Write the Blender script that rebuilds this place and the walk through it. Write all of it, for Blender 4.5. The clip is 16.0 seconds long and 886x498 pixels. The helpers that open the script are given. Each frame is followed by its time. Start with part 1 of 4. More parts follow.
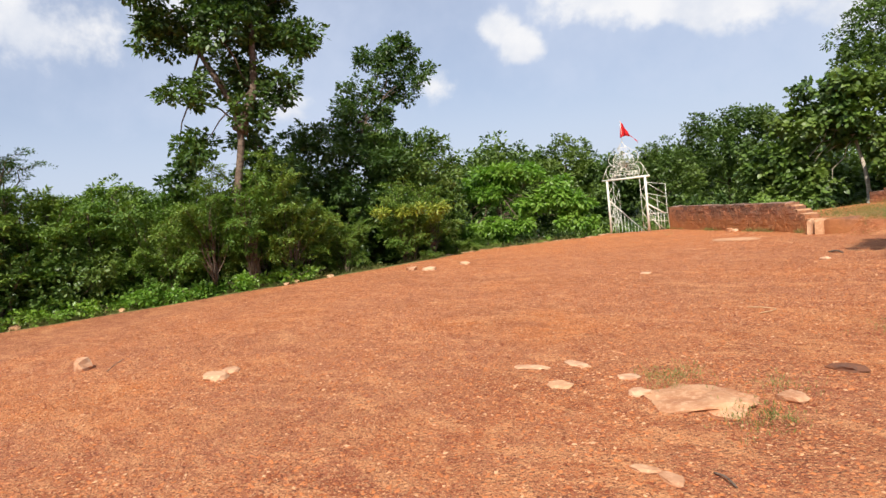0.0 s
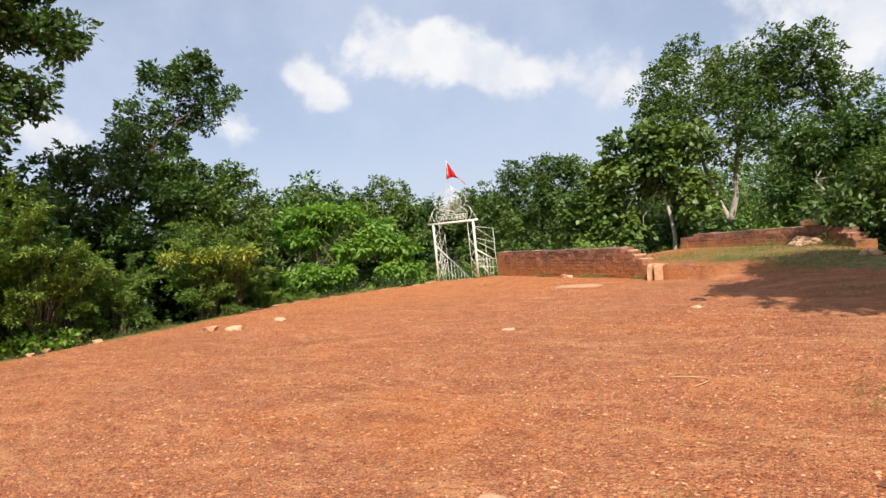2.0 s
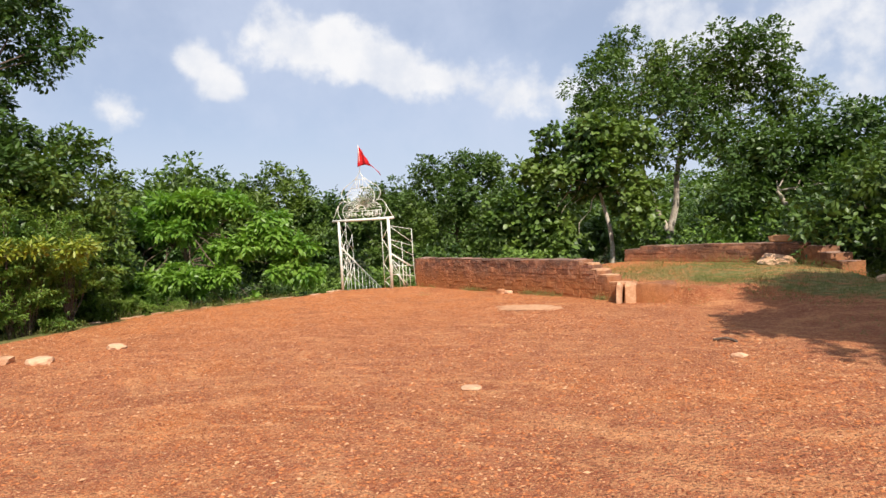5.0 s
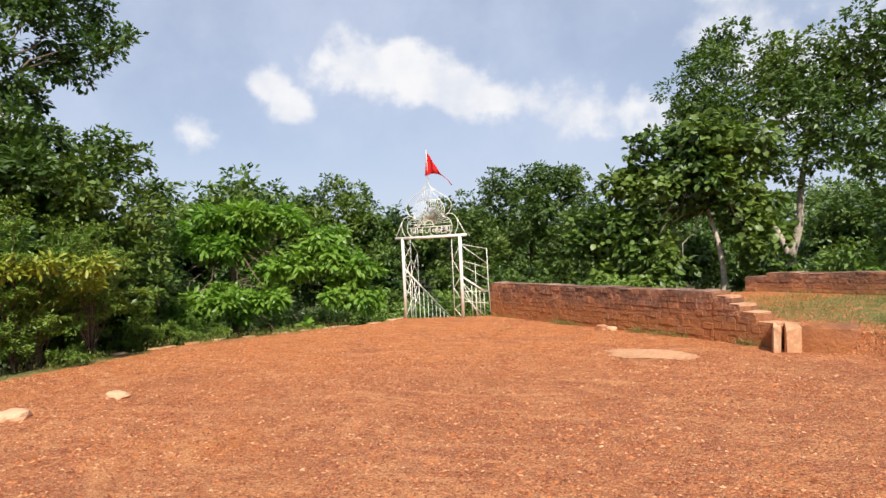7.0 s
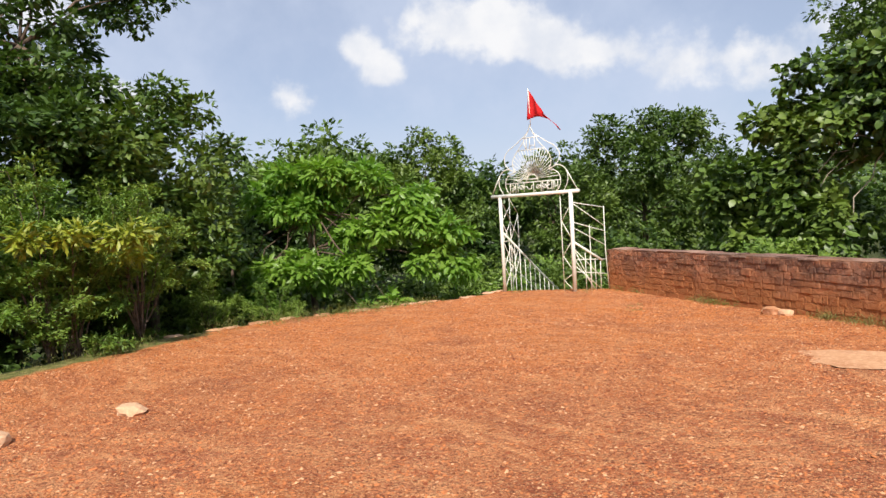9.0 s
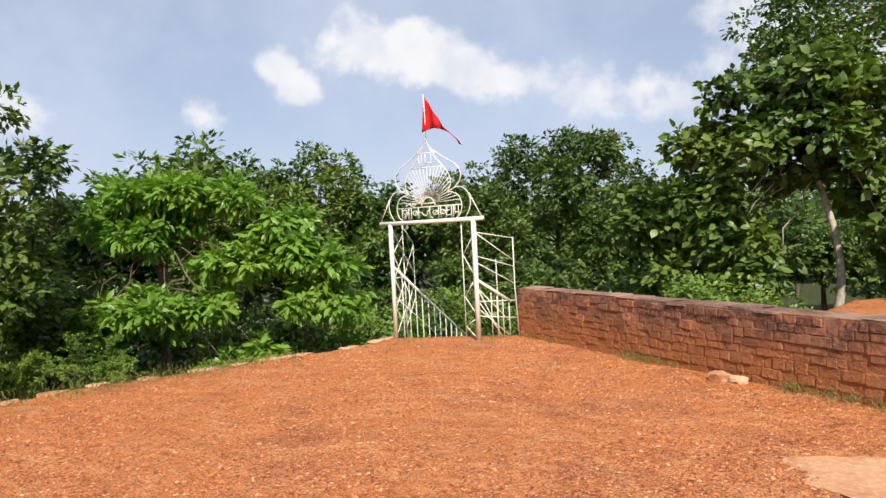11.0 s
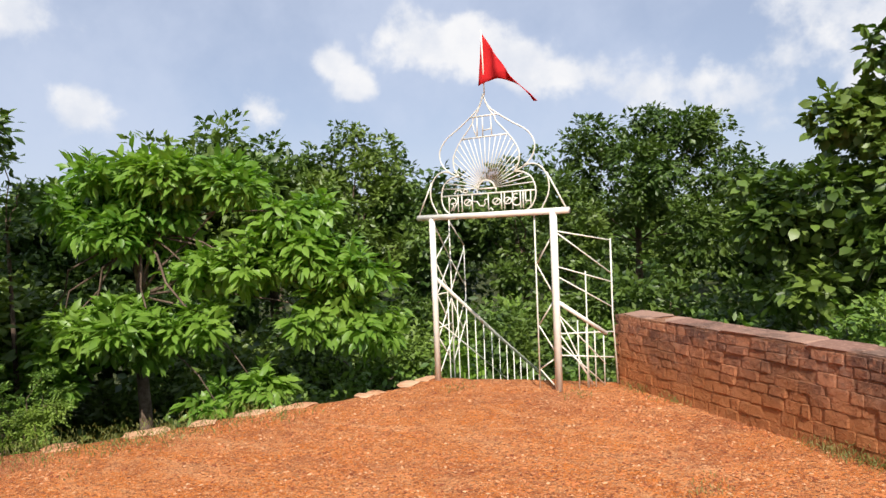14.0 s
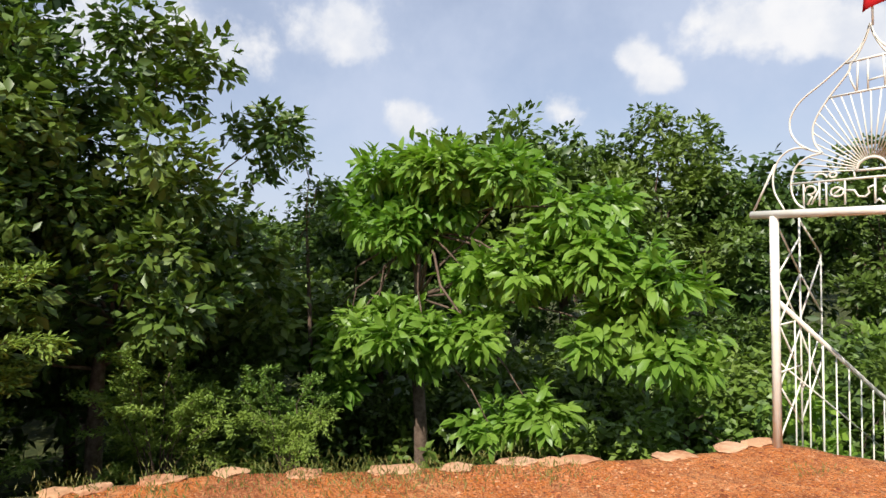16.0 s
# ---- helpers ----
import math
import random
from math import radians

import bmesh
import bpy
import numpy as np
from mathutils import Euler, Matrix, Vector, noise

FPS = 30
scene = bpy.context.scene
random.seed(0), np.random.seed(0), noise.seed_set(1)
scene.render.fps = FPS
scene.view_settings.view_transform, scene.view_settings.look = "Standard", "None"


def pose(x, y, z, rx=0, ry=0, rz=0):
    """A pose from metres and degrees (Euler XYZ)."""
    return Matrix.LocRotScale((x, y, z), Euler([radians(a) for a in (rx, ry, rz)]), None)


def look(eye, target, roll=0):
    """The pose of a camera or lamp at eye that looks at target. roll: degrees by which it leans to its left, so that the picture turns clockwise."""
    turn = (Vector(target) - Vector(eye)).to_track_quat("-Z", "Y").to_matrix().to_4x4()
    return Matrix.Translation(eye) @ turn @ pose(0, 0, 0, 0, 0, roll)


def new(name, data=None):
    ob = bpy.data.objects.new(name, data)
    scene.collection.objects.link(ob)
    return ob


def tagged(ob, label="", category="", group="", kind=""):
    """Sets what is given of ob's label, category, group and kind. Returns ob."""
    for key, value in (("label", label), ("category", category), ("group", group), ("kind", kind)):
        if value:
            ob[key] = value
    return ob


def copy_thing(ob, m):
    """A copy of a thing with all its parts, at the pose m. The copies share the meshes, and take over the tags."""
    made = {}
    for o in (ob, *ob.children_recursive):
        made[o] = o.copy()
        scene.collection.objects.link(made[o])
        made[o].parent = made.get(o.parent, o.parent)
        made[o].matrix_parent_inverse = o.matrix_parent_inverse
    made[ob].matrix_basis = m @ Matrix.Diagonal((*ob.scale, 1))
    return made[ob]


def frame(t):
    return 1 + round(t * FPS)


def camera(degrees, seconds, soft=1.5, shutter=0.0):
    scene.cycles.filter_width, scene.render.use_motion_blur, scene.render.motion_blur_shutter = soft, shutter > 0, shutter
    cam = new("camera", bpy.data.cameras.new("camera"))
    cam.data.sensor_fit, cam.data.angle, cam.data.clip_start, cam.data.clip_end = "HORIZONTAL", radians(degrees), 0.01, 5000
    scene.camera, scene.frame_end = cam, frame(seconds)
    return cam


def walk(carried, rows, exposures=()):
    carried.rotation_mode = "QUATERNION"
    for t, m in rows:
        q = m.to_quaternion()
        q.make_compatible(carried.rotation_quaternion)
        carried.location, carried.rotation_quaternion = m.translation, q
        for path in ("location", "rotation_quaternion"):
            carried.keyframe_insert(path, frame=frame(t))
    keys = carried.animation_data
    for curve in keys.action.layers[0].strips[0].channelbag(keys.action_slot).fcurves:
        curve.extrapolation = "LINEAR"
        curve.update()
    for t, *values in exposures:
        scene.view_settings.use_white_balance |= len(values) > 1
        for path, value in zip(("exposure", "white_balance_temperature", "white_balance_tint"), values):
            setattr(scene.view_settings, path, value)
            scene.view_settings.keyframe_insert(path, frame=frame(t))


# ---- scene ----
cam = camera(69.5, 16.0)
PATH = [
    (0, (12.709, -21.019, 1.582), (11.198, -19.714, 1.458), -6.1),
    (0.5, (12.16, -20.634, 1.523), (10.749, -19.217, 1.464), -7.6),
    (1, (11.588, -20.219, 1.537), (10.42, -18.598, 1.442), -7.7),
    (1.5, (11.071, -19.858, 1.57), (9.953, -18.2, 1.561), -8.9),
    (2, (10.588, -19.386, 1.554), (9.541, -17.682, 1.513), -5.8),
    (2.5, (10.054, -18.89, 1.565), (9.137, -17.116, 1.446), -6.3),
    (3, (9.626, -18.397, 1.573), (8.636, -16.662, 1.481), -4.4),
    (3.5, (9.261, -17.873, 1.567), (8.445, -16.049, 1.474), -3.7),
    (4, (8.958, -17.409, 1.569), (8.16, -15.576, 1.514), -4.4),
    (4.2, (8.836, -17.188, 1.576), (8.067, -15.345, 1.468), -3.2),
    (6.3, (7.371, -14.789, 1.582), (6.64, -12.927, 1.617), -3.7),
    (6.5, (7.241, -14.548, 1.58), (6.357, -12.754, 1.567), -3.6),
    (7, (6.844, -13.97, 1.59), (5.916, -12.199, 1.601), -2.6),
    (7.5, (6.394, -13.475, 1.605), (5.387, -11.747, 1.616), -2.9),
    (8, (5.977, -12.964, 1.609), (4.846, -11.315, 1.554), -2.6),
    (8.5, (5.64, -12.433, 1.623), (4.557, -10.753, 1.572), -3.9),
    (9, (5.412, -11.855, 1.632), (4.236, -10.24, 1.532), -3.4),
    (9.5, (5.197, -11.232, 1.687), (4.142, -9.534, 1.632), -2.5),
    (10, (5.015, -10.618, 1.722), (4.08, -8.851, 1.74), -2.9),
    (12.3, (3.854, -8.184, 1.78), (2.843, -6.464, 1.64), -2.9),
    (12.5, (3.738, -7.978, 1.781), (2.691, -6.278, 1.669), -3.2),
    (13, (3.461, -7.516, 1.793), (2.331, -5.87, 1.671), -1.8),
    (13.5, (3.146, -7.065, 1.794), (2.086, -5.37, 1.728), -1.6),
    (14, (2.863, -6.629, 1.805), (1.767, -4.957, 1.753), -2.3),
    (14.5, (2.596, -6.215, 1.826), (1.415, -4.604, 1.716), -0.9),
    (15, (2.274, -5.925, 1.85), (0.933, -4.446, 1.718), -2.1),
    (15.5, (2.008, -5.646, 1.864), (0.344, -4.538, 1.822), -2.5),
    (16, (1.711, -5.341, 1.844), (-0.011, -4.325, 1.815), -1.4),
]
walk(cam, [(t, look(eye, target, roll)) for t, eye, target, roll in PATH])

# ---- light ----
SUN_AZ, SUN_EL = radians(-52), radians(46)
sun_dir = Vector((math.cos(SUN_AZ) * math.cos(SUN_EL), math.sin(SUN_AZ) * math.cos(SUN_EL), math.sin(SUN_EL)))
sun = new("sun", bpy.data.lights.new("sun", "SUN"))
sun.data.energy, sun.data.angle, sun.data.color = 4.8, radians(0.6), (1.0, 0.94, 0.85)
sun.matrix_basis = look(tuple(sun_dir * 60), (0, 0, 0))
scene.view_settings.exposure = 0.35


def link(nt, a, b):
    nt.links.new(a, b)


class Nodes:
    """Short hand for building node trees."""

    def __init__(self, nt):
        self.nt = nt

    def add(self, kind, **kw):
        n = self.nt.nodes.new(kind)
        for k, v in kw.items():
            if k in n.inputs:
                self.put(n.inputs[k], v)
        return n

    def put(self, sock, v):
        if isinstance(v, bpy.types.NodeSocket):
            self.nt.links.new(v, sock)
        else:
            sock.default_value = v

    def math(self, op, a, b=0.0, c=0.0, clamp=False):
        n = self.nt.nodes.new("ShaderNodeMath")
        n.operation, n.use_clamp = op, clamp
        for s, v in zip(n.inputs, (a, b, c)):
            self.put(s, v)
        return n.outputs[0]

    def dot(self, a, b):
        n = self.nt.nodes.new("ShaderNodeVectorMath")
        n.operation = "DOT_PRODUCT"
        self.put(n.inputs[0], a)
        self.put(n.inputs[1], b)
        return n.outputs["Value"]

    def noise(self, vec, scale, detail=4.0, rough=0.55):
        n = self.nt.nodes.new("ShaderNodeTexNoise")
        if vec is not None:
            self.put(n.inputs["Vector"], vec)
        n.inputs["Scale"].default_value, n.inputs["Detail"].default_value, n.inputs["Roughness"].default_value = scale, detail, rough
        return n.outputs["Fac"]

    def mix(self, fac, a, b, blend="MIX"):
        n = self.nt.nodes.new("ShaderNodeMix")
        n.data_type, n.blend_type = "RGBA", blend
        self.put(n.inputs["Factor"], fac)
        self.put(n.inputs[6], a)
        self.put(n.inputs[7], b)
        return n.outputs[2]

    def ramp(self, fac, lo, hi):
        n = self.nt.nodes.new("ShaderNodeMapRange")
        n.interpolation_type = "SMOOTHSTEP"
        self.put(n.inputs["Value"], fac)
        n.inputs["From Min"].default_value, n.inputs["From Max"].default_value = lo, hi
        return n.outputs[0]


def sky():
    world = bpy.data.worlds.new("sky")
    scene.world = world
    world.use_nodes = True
    nt = world.node_tree
    nt.nodes.clear()
    k = Nodes(nt)
    out = nt.nodes.new("ShaderNodeOutputWorld")
    air = nt.nodes.new("ShaderNodeTexSky")
    air.sky_type, air.sun_disc = "NISHITA", False
    air.sun_elevation, air.sun_rotation = SUN_EL, math.pi / 2 - SUN_AZ
    air.air_density, air.dust_density, air.ozone_density = 1.0, 0.8, 2.0
    d = nt.nodes.new("ShaderNodeTexCoord").outputs["Generated"]
    sep = nt.nodes.new("ShaderNodeSeparateXYZ")
    link(nt, d, sep.inputs[0])
    up = sep.outputs["Z"]
    billow = k.noise(d, 13.0, 7.0, 0.56)
    wisp = k.noise(d, 3.2, 6.0, 0.6)
    # cumulus: azimuth, elevation, half width, half height, strength (degrees)
    clouds = [(121.5, 16.2, 8.4, 3.4, 1.0), (117.0, 14.9, 6.5, 3.0, 1.0), (112.6, 13.2, 6.0, 2.4, 0.95), (132.4, 15.2, 2.2, 2.2, 0.95), (130.4, 13.2, 2.4, 1.8, 0.9), (157.5, 18.2, 5.5, 4.6, 0.85),
              (152.0, 10.6, 2.6, 2.3, 0.75), (139.0, 11.2, 2.6, 1.3, 0.35), (100.0, 11.5, 9.0, 3.0, 0.42), (84.0, 21.0, 12.0, 4.0, 0.8), (88.0, 13.5, 15.0, 6.5, 0.5),
              (172.0, 16.0, 9.0, 4.0, 0.7), (200.0, 22.0, 14.0, 6.0, 0.7), (55.0, 18.0, 11.0, 5.0, 0.8), (20.0, 24.0, 14.0, 6.0, 0.7), (-90.0, 26.0, 18.0, 7.0, 0.7)]
    total = None
    for az, el, w, h, s in clouds:
        a, e = radians(az), radians(el)
        side = (-math.sin(a), math.cos(a), 0)
        rise = (-math.cos(a) * math.sin(e), -math.sin(a) * math.sin(e), math.cos(e))
        fore = (math.cos(a) * math.cos(e), math.sin(a) * math.cos(e), math.sin(e))
        u = k.math("DIVIDE", k.dot(d, side), radians(w))
        v = k.math("DIVIDE", k.dot(d, rise), radians(h))
        r = k.math("ADD", k.math("MULTIPLY", u, u), k.math("MULTIPLY", v, v))
        m = k.math("MULTIPLY", k.math("SUBTRACT", 1.0, k.math("SQRT", r)), s)
        m = k.math("SUBTRACT", m, k.math("MULTIPLY", k.math("LESS_THAN", k.dot(d, fore), 0.0), 9.0))
        total = m if total is None else k.math("MAXIMUM", total, m)
    body = k.math("ADD", total, k.math("MULTIPLY", k.math("SUBTRACT", billow, 0.5), 2.0))
    thick = k.ramp(body, 0.02, 0.52)
    thin = k.math("ADD", 0.50, k.math("MULTIPLY", k.ramp(wisp, 0.34, 0.70), 0.32))
    low = k.math("MULTIPLY", k.math("SUBTRACT", 1.0, k.ramp(up, 0.0, 0.42)), 0.85)
    veil = k.math("MAXIMUM", thin, low)
    blue = k.mix(1.0, air.outputs[0], (1.0, 1.0, 1.08, 1), "MULTIPLY")
    hazed = k.mix(veil, blue, (6.6, 7.35, 9.05, 1))
    shade = k.mix(k.ramp(k.noise(d, 14.0, 5.0), 0.3, 0.7), (7.6, 8.0, 8.9, 1), (9.6, 9.6, 9.8, 1))
    full = k.mix(thick, hazed, shade)
    bg = nt.nodes.new("ShaderNodeBackground")
    link(nt, full, bg.inputs["Color"])
    bg.inputs["Strength"].default_value = 0.077
    link(nt, bg.outputs[0], out.inputs[0])


sky()

# ---- materials ----


def material(name, rough=0.8, metal=0.0):
    m = bpy.data.materials.new(name)
    m.use_nodes = True
    nt = m.node_tree
    b = nt.nodes["Principled BSDF"]
    b.inputs["Roughness"].default_value, b.inputs["Metallic"].default_value = rough, metal
    b.inputs["Specular IOR Level"].default_value = 0.3
    return m, Nodes(nt), b


def position(k):
    return k.nt.nodes.new("ShaderNodeNewGeometry").outputs["Position"]


def bump(k, b, height, strength, distance):
    n = k.nt.nodes.new("ShaderNodeBump")
    n.inputs["Strength"].default_value, n.inputs["Distance"].default_value = strength, distance
    link(k.nt, height, n.inputs["Height"])
    link(k.nt, n.outputs[0], b.inputs["Normal"])


def island(k):
    return k.nt.nodes.new("ShaderNodeNewGeometry").outputs["Random Per Island"]


def per_object(k):
    return k.nt.nodes.new("ShaderNodeObjectInfo").outputs["Random"]


def leaf_material(name, dark, light, yellow, gloss=0.46, glow=0.19):
    m, k, b = material(name, gloss)
    b.inputs["Specular IOR Level"].default_value = 0.5
    r = island(k)
    c = k.mix(r, dark, light)
    c = k.mix(k.ramp(k.noise(position(k), 0.55, 3.0), 0.35, 0.7), c, yellow)
    c = k.mix(k.math("MULTIPLY", per_object(k), 0.35), c, dark)
    link(k.nt, c, b.inputs["Base Color"])
    t = k.nt.nodes.new("ShaderNodeBsdfTranslucent")
    bright = k.mix(1.0, c, (1.5, 1.7, 0.7, 1), "MULTIPLY")
    link(k.nt, bright, t.inputs[0])
    mixer = k.nt.nodes.new("ShaderNodeMixShader")
    mixer.inputs[0].default_value = glow
    link(k.nt, b.outputs[0], mixer.inputs[1])
    link(k.nt, t.outputs[0], mixer.inputs[2])
    link(k.nt, mixer.outputs[0], k.nt.nodes["Material Output"].inputs[0])
    return m


LEAF_DARK = leaf_material("leaf_dark_green", (0.022, 0.054, 0.010, 1), (0.078, 0.142, 0.026, 1), (0.090, 0.150, 0.026, 1))
LEAF_MID = leaf_material("leaf_mid_green", (0.024, 0.058, 0.010, 1), (0.128, 0.208, 0.034, 1), (0.150, 0.210, 0.036, 1))
LEAF_BROAD = leaf_material("leaf_broad_green", (0.100, 0.220, 0.026, 1), (0.215, 0.350, 0.050, 1), (0.250, 0.370, 0.055, 1), 0.42, 0.32)
LEAF_FINE = leaf_material("leaf_fine_olive", (0.055, 0.120, 0.017, 1), (0.190, 0.310, 0.040, 1), (0.215, 0.290, 0.044, 1), 0.55)
LEAF_GOLD = leaf_material("leaf_yellow_green", (0.150, 0.200, 0.020, 1), (0.290, 0.310, 0.030, 1), (0.300, 0.330, 0.030, 1), 0.5)
GRASS = leaf_material("grass_green", (0.110, 0.150, 0.025, 1), (0.190, 0.220, 0.050, 1), (0.280, 0.240, 0.080, 1), 0.6)


def bark_material(name, a, c):
    m, k, b = material(name, 0.9)
    p = position(k)
    n = k.noise(p, 14.0, 6.0, 0.65)
    col = k.mix(k.ramp(n, 0.3, 0.7), a, c)
    col = k.mix(k.math("MULTIPLY", k.ramp(k.noise(p, 2.5), 0.45, 0.7), 0.5), col, tuple(0.6 * v for v in a[:3]) + (1,))
    link(k.nt, col, b.inputs["Base Color"])
    bump(k, b, n, 0.6, 0.03)
    return m


BARK = bark_material("bark_brown", (0.085, 0.055, 0.038, 1), (0.21, 0.15, 0.11, 1))
STRAW = bark_material("dry_straw", (0.46, 0.27, 0.13, 1), (0.62, 0.42, 0.24, 1))
BARK_PALE = bark_material("bark_pale", (0.34, 0.27, 0.20, 1), (0.60, 0.52, 0.42, 1))


def soil_material():
    m, k, b = material("red_laterite_soil", 0.95)
    p = position(k)
    big = k.noise(p, 0.32, 4.0, 0.55)
    mid = k.noise(p, 2.1, 6.0, 0.6)
    fine = k.noise(p, 38.0, 5.0, 0.65)
    place = k.nt.nodes.new("ShaderNodeSeparateXYZ")
    link(k.nt, p, place.inputs[0])
    # the rim and the gate end are orange earth, the trodden middle is pinker grit
    north = k.math("ADD", k.math("ADD", place.outputs["Y"], k.math("MULTIPLY", place.outputs["X"], -0.6)), k.math("MULTIPLY", big, 9.0))
    zone = k.math("SUBTRACT", 1.0, k.ramp(north, -6.5, 1.0))
    col = k.mix(k.math("MULTIPLY", zone, k.ramp(big, 0.24, 0.52)), (0.60, 0.172, 0.030, 1), (0.375, 0.120, 0.054, 1))
    col = k.mix(k.math("MULTIPLY", k.ramp(mid, 0.40, 0.68), 0.6), col, (0.60, 0.24, 0.090, 1))
    col = k.mix(k.math("MULTIPLY", k.ramp(k.noise(p, 0.75, 5.0), 0.50, 0.66), 0.7), col, (0.31, 0.088, 0.034, 1))
    # trodden and rain-washed streaks
    streak_map = k.nt.nodes.new("ShaderNodeMapping")
    streak_map.inputs["Rotation"].default_value = (0, 0, radians(-32))
    streak_map.inputs["Scale"].default_value = (0.45, 2.6, 1.0)
    warp = k.nt.nodes.new("ShaderNodeVectorMath")
    warp.operation = "ADD"
    wander = k.nt.nodes.new("ShaderNodeTexNoise")
    wander.inputs["Scale"].default_value = 0.35
    link(k.nt, p, wander.inputs["Vector"])
    spread = k.nt.nodes.new("ShaderNodeVectorMath")
    spread.operation = "SCALE"
    spread.inputs["Scale"].default_value = 3.0
    link(k.nt, wander.outputs["Color"], spread.inputs[0])
    link(k.nt, p, warp.inputs[0])
    link(k.nt, spread.outputs[0], warp.inputs[1])
    link(k.nt, warp.outputs[0], streak_map.inputs["Vector"])
    streak = k.noise(streak_map.outputs[0], 1.5, 7.0, 0.68)
    col = k.mix(k.math("MULTIPLY", k.ramp(streak, 0.50, 0.64), 0.6), col, (0.70, 0.32, 0.135, 1))
    col = k.mix(k.math("MULTIPLY", k.math("SUBTRACT", 1.0, k.ramp(streak, 0.32, 0.47)), 0.65), col, (0.29, 0.078, 0.030, 1))
    # chips of laterite at three sizes, pale and dark
    grit = None
    for size, low, amount in ((21.0, 0.72, 0.6), (40.0, 0.48, 0.9), (80.0, 0.42, 0.95)):
        v = k.nt.nodes.new("ShaderNodeTexVoronoi")
        v.inputs["Scale"].default_value = size
        link(k.nt, p, v.inputs["Vector"])
        chip = k.math("SUBTRACT", 1.0, k.ramp(v.outputs["Distance"], 0.30, 0.52))
        tone = k.nt.nodes.new("ShaderNodeSeparateColor")
        link(k.nt, v.outputs["Color"], tone.inputs[0])
        pale = k.math("MULTIPLY", k.math("MULTIPLY", chip, k.ramp(tone.outputs[0], low, low + 0.3)), amount)
        dark = k.math("MULTIPLY", k.math("MULTIPLY", chip, k.ramp(tone.outputs[1], low, low + 0.3)), amount)
        col = k.mix(dark, col, (0.20, 0.052, 0.022, 1))
        col = k.mix(k.math("MULTIPLY", pale, 0.8), col, (0.74, 0.37, 0.165, 1))
        layer = k.math("MULTIPLY", chip, k.math("DIVIDE", k.math("ADD", 0.3, tone.outputs[2]), size / 17.0))
        grit = layer if grit is None else k.math("ADD", grit, layer)
    scuff = k.noise(p, 7.0, 6.0, 0.7)
    col = k.mix(k.math("MULTIPLY", k.ramp(scuff, 0.50, 0.68), 0.5), col, (0.27, 0.072, 0.027, 1))
    col = k.mix(k.math("MULTIPLY", k.math("SUBTRACT", 1.0, k.ramp(scuff, 0.30, 0.46)), 0.5), col, (0.70, 0.31, 0.13, 1))
    at = k.nt.nodes.new("ShaderNodeAttribute")
    at.attribute_name = "verdure"
    turf = k.mix(k.ramp(k.noise(p, 9.0, 5.0), 0.35, 0.7), (0.13, 0.145, 0.035, 1), (0.33, 0.27, 0.100, 1))
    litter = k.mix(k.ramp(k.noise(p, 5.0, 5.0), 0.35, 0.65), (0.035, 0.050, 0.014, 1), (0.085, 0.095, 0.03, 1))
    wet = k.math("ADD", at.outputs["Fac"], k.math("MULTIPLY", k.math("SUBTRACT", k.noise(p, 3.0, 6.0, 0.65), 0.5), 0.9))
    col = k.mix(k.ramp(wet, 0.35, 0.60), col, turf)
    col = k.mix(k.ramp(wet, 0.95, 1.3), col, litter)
    link(k.nt, col, b.inputs["Base Color"])
    h = k.math("ADD", k.math("MULTIPLY", grit, 0.6), k.math("ADD", fine, k.math("MULTIPLY", mid, 0.8)))
    bump(k, b, h, 0.8, 0.040)
    return m


SOIL = soil_material()


def stone_material(name, a, c, scale=6.0, stain=(0.10, 0.06, 0.045, 1), red_foot=False, rough=0.5):
    m, k, b = material(name, 0.92)
    p = position(k)
    n = k.noise(p, scale * 4, 6.0, 0.65)
    col = k.mix(per_object(k), a, c)
    col = k.mix(k.math("MULTIPLY", k.ramp(k.noise(p, scale * 0.35, 5.0, 0.6), 0.44, 0.62), 0.75), col, stain)
    col = k.mix(k.math("MULTIPLY", k.ramp(n, 0.45, 0.75), 0.45), col, tuple(min(1, 1.5 * v) for v in c[:3]) + (1,))
    if red_foot:
        col = k.mix(k.math("MULTIPLY", k.ramp(k.noise(p, scale * 1.6, 7.0, 0.7), 0.50, 0.62), 0.65), col, (0.11, 0.052, 0.040, 1))
        col = k.mix(k.math("MULTIPLY", k.ramp(k.noise(p, scale * 0.6, 6.0, 0.65), 0.54, 0.66), 0.4), col, (0.45, 0.27, 0.19, 1))
    if red_foot:
        sep = k.nt.nodes.new("ShaderNodeSeparateXYZ")
        link(k.nt, p, sep.inputs[0])
        splash = k.math("ADD", sep.outputs["Z"], k.math("MULTIPLY", k.math("SUBTRACT", k.noise(p, 2.5, 5.0), 0.5), 0.7))
        col = k.mix(k.math("MULTIPLY", k.math("SUBTRACT", 1.0, k.ramp(splash, 0.05, 0.75)), 0.8), col, (0.42, 0.155, 0.048, 1))
    link(k.nt, col, b.inputs["Base Color"])
    bump(k, b, k.math("ADD", n, k.math("MULTIPLY", k.noise(p, scale * 1.8, 7.0, 0.72), 2.2)), 0.85 if red_foot else rough, 0.022 if red_foot else 0.010)
    return m


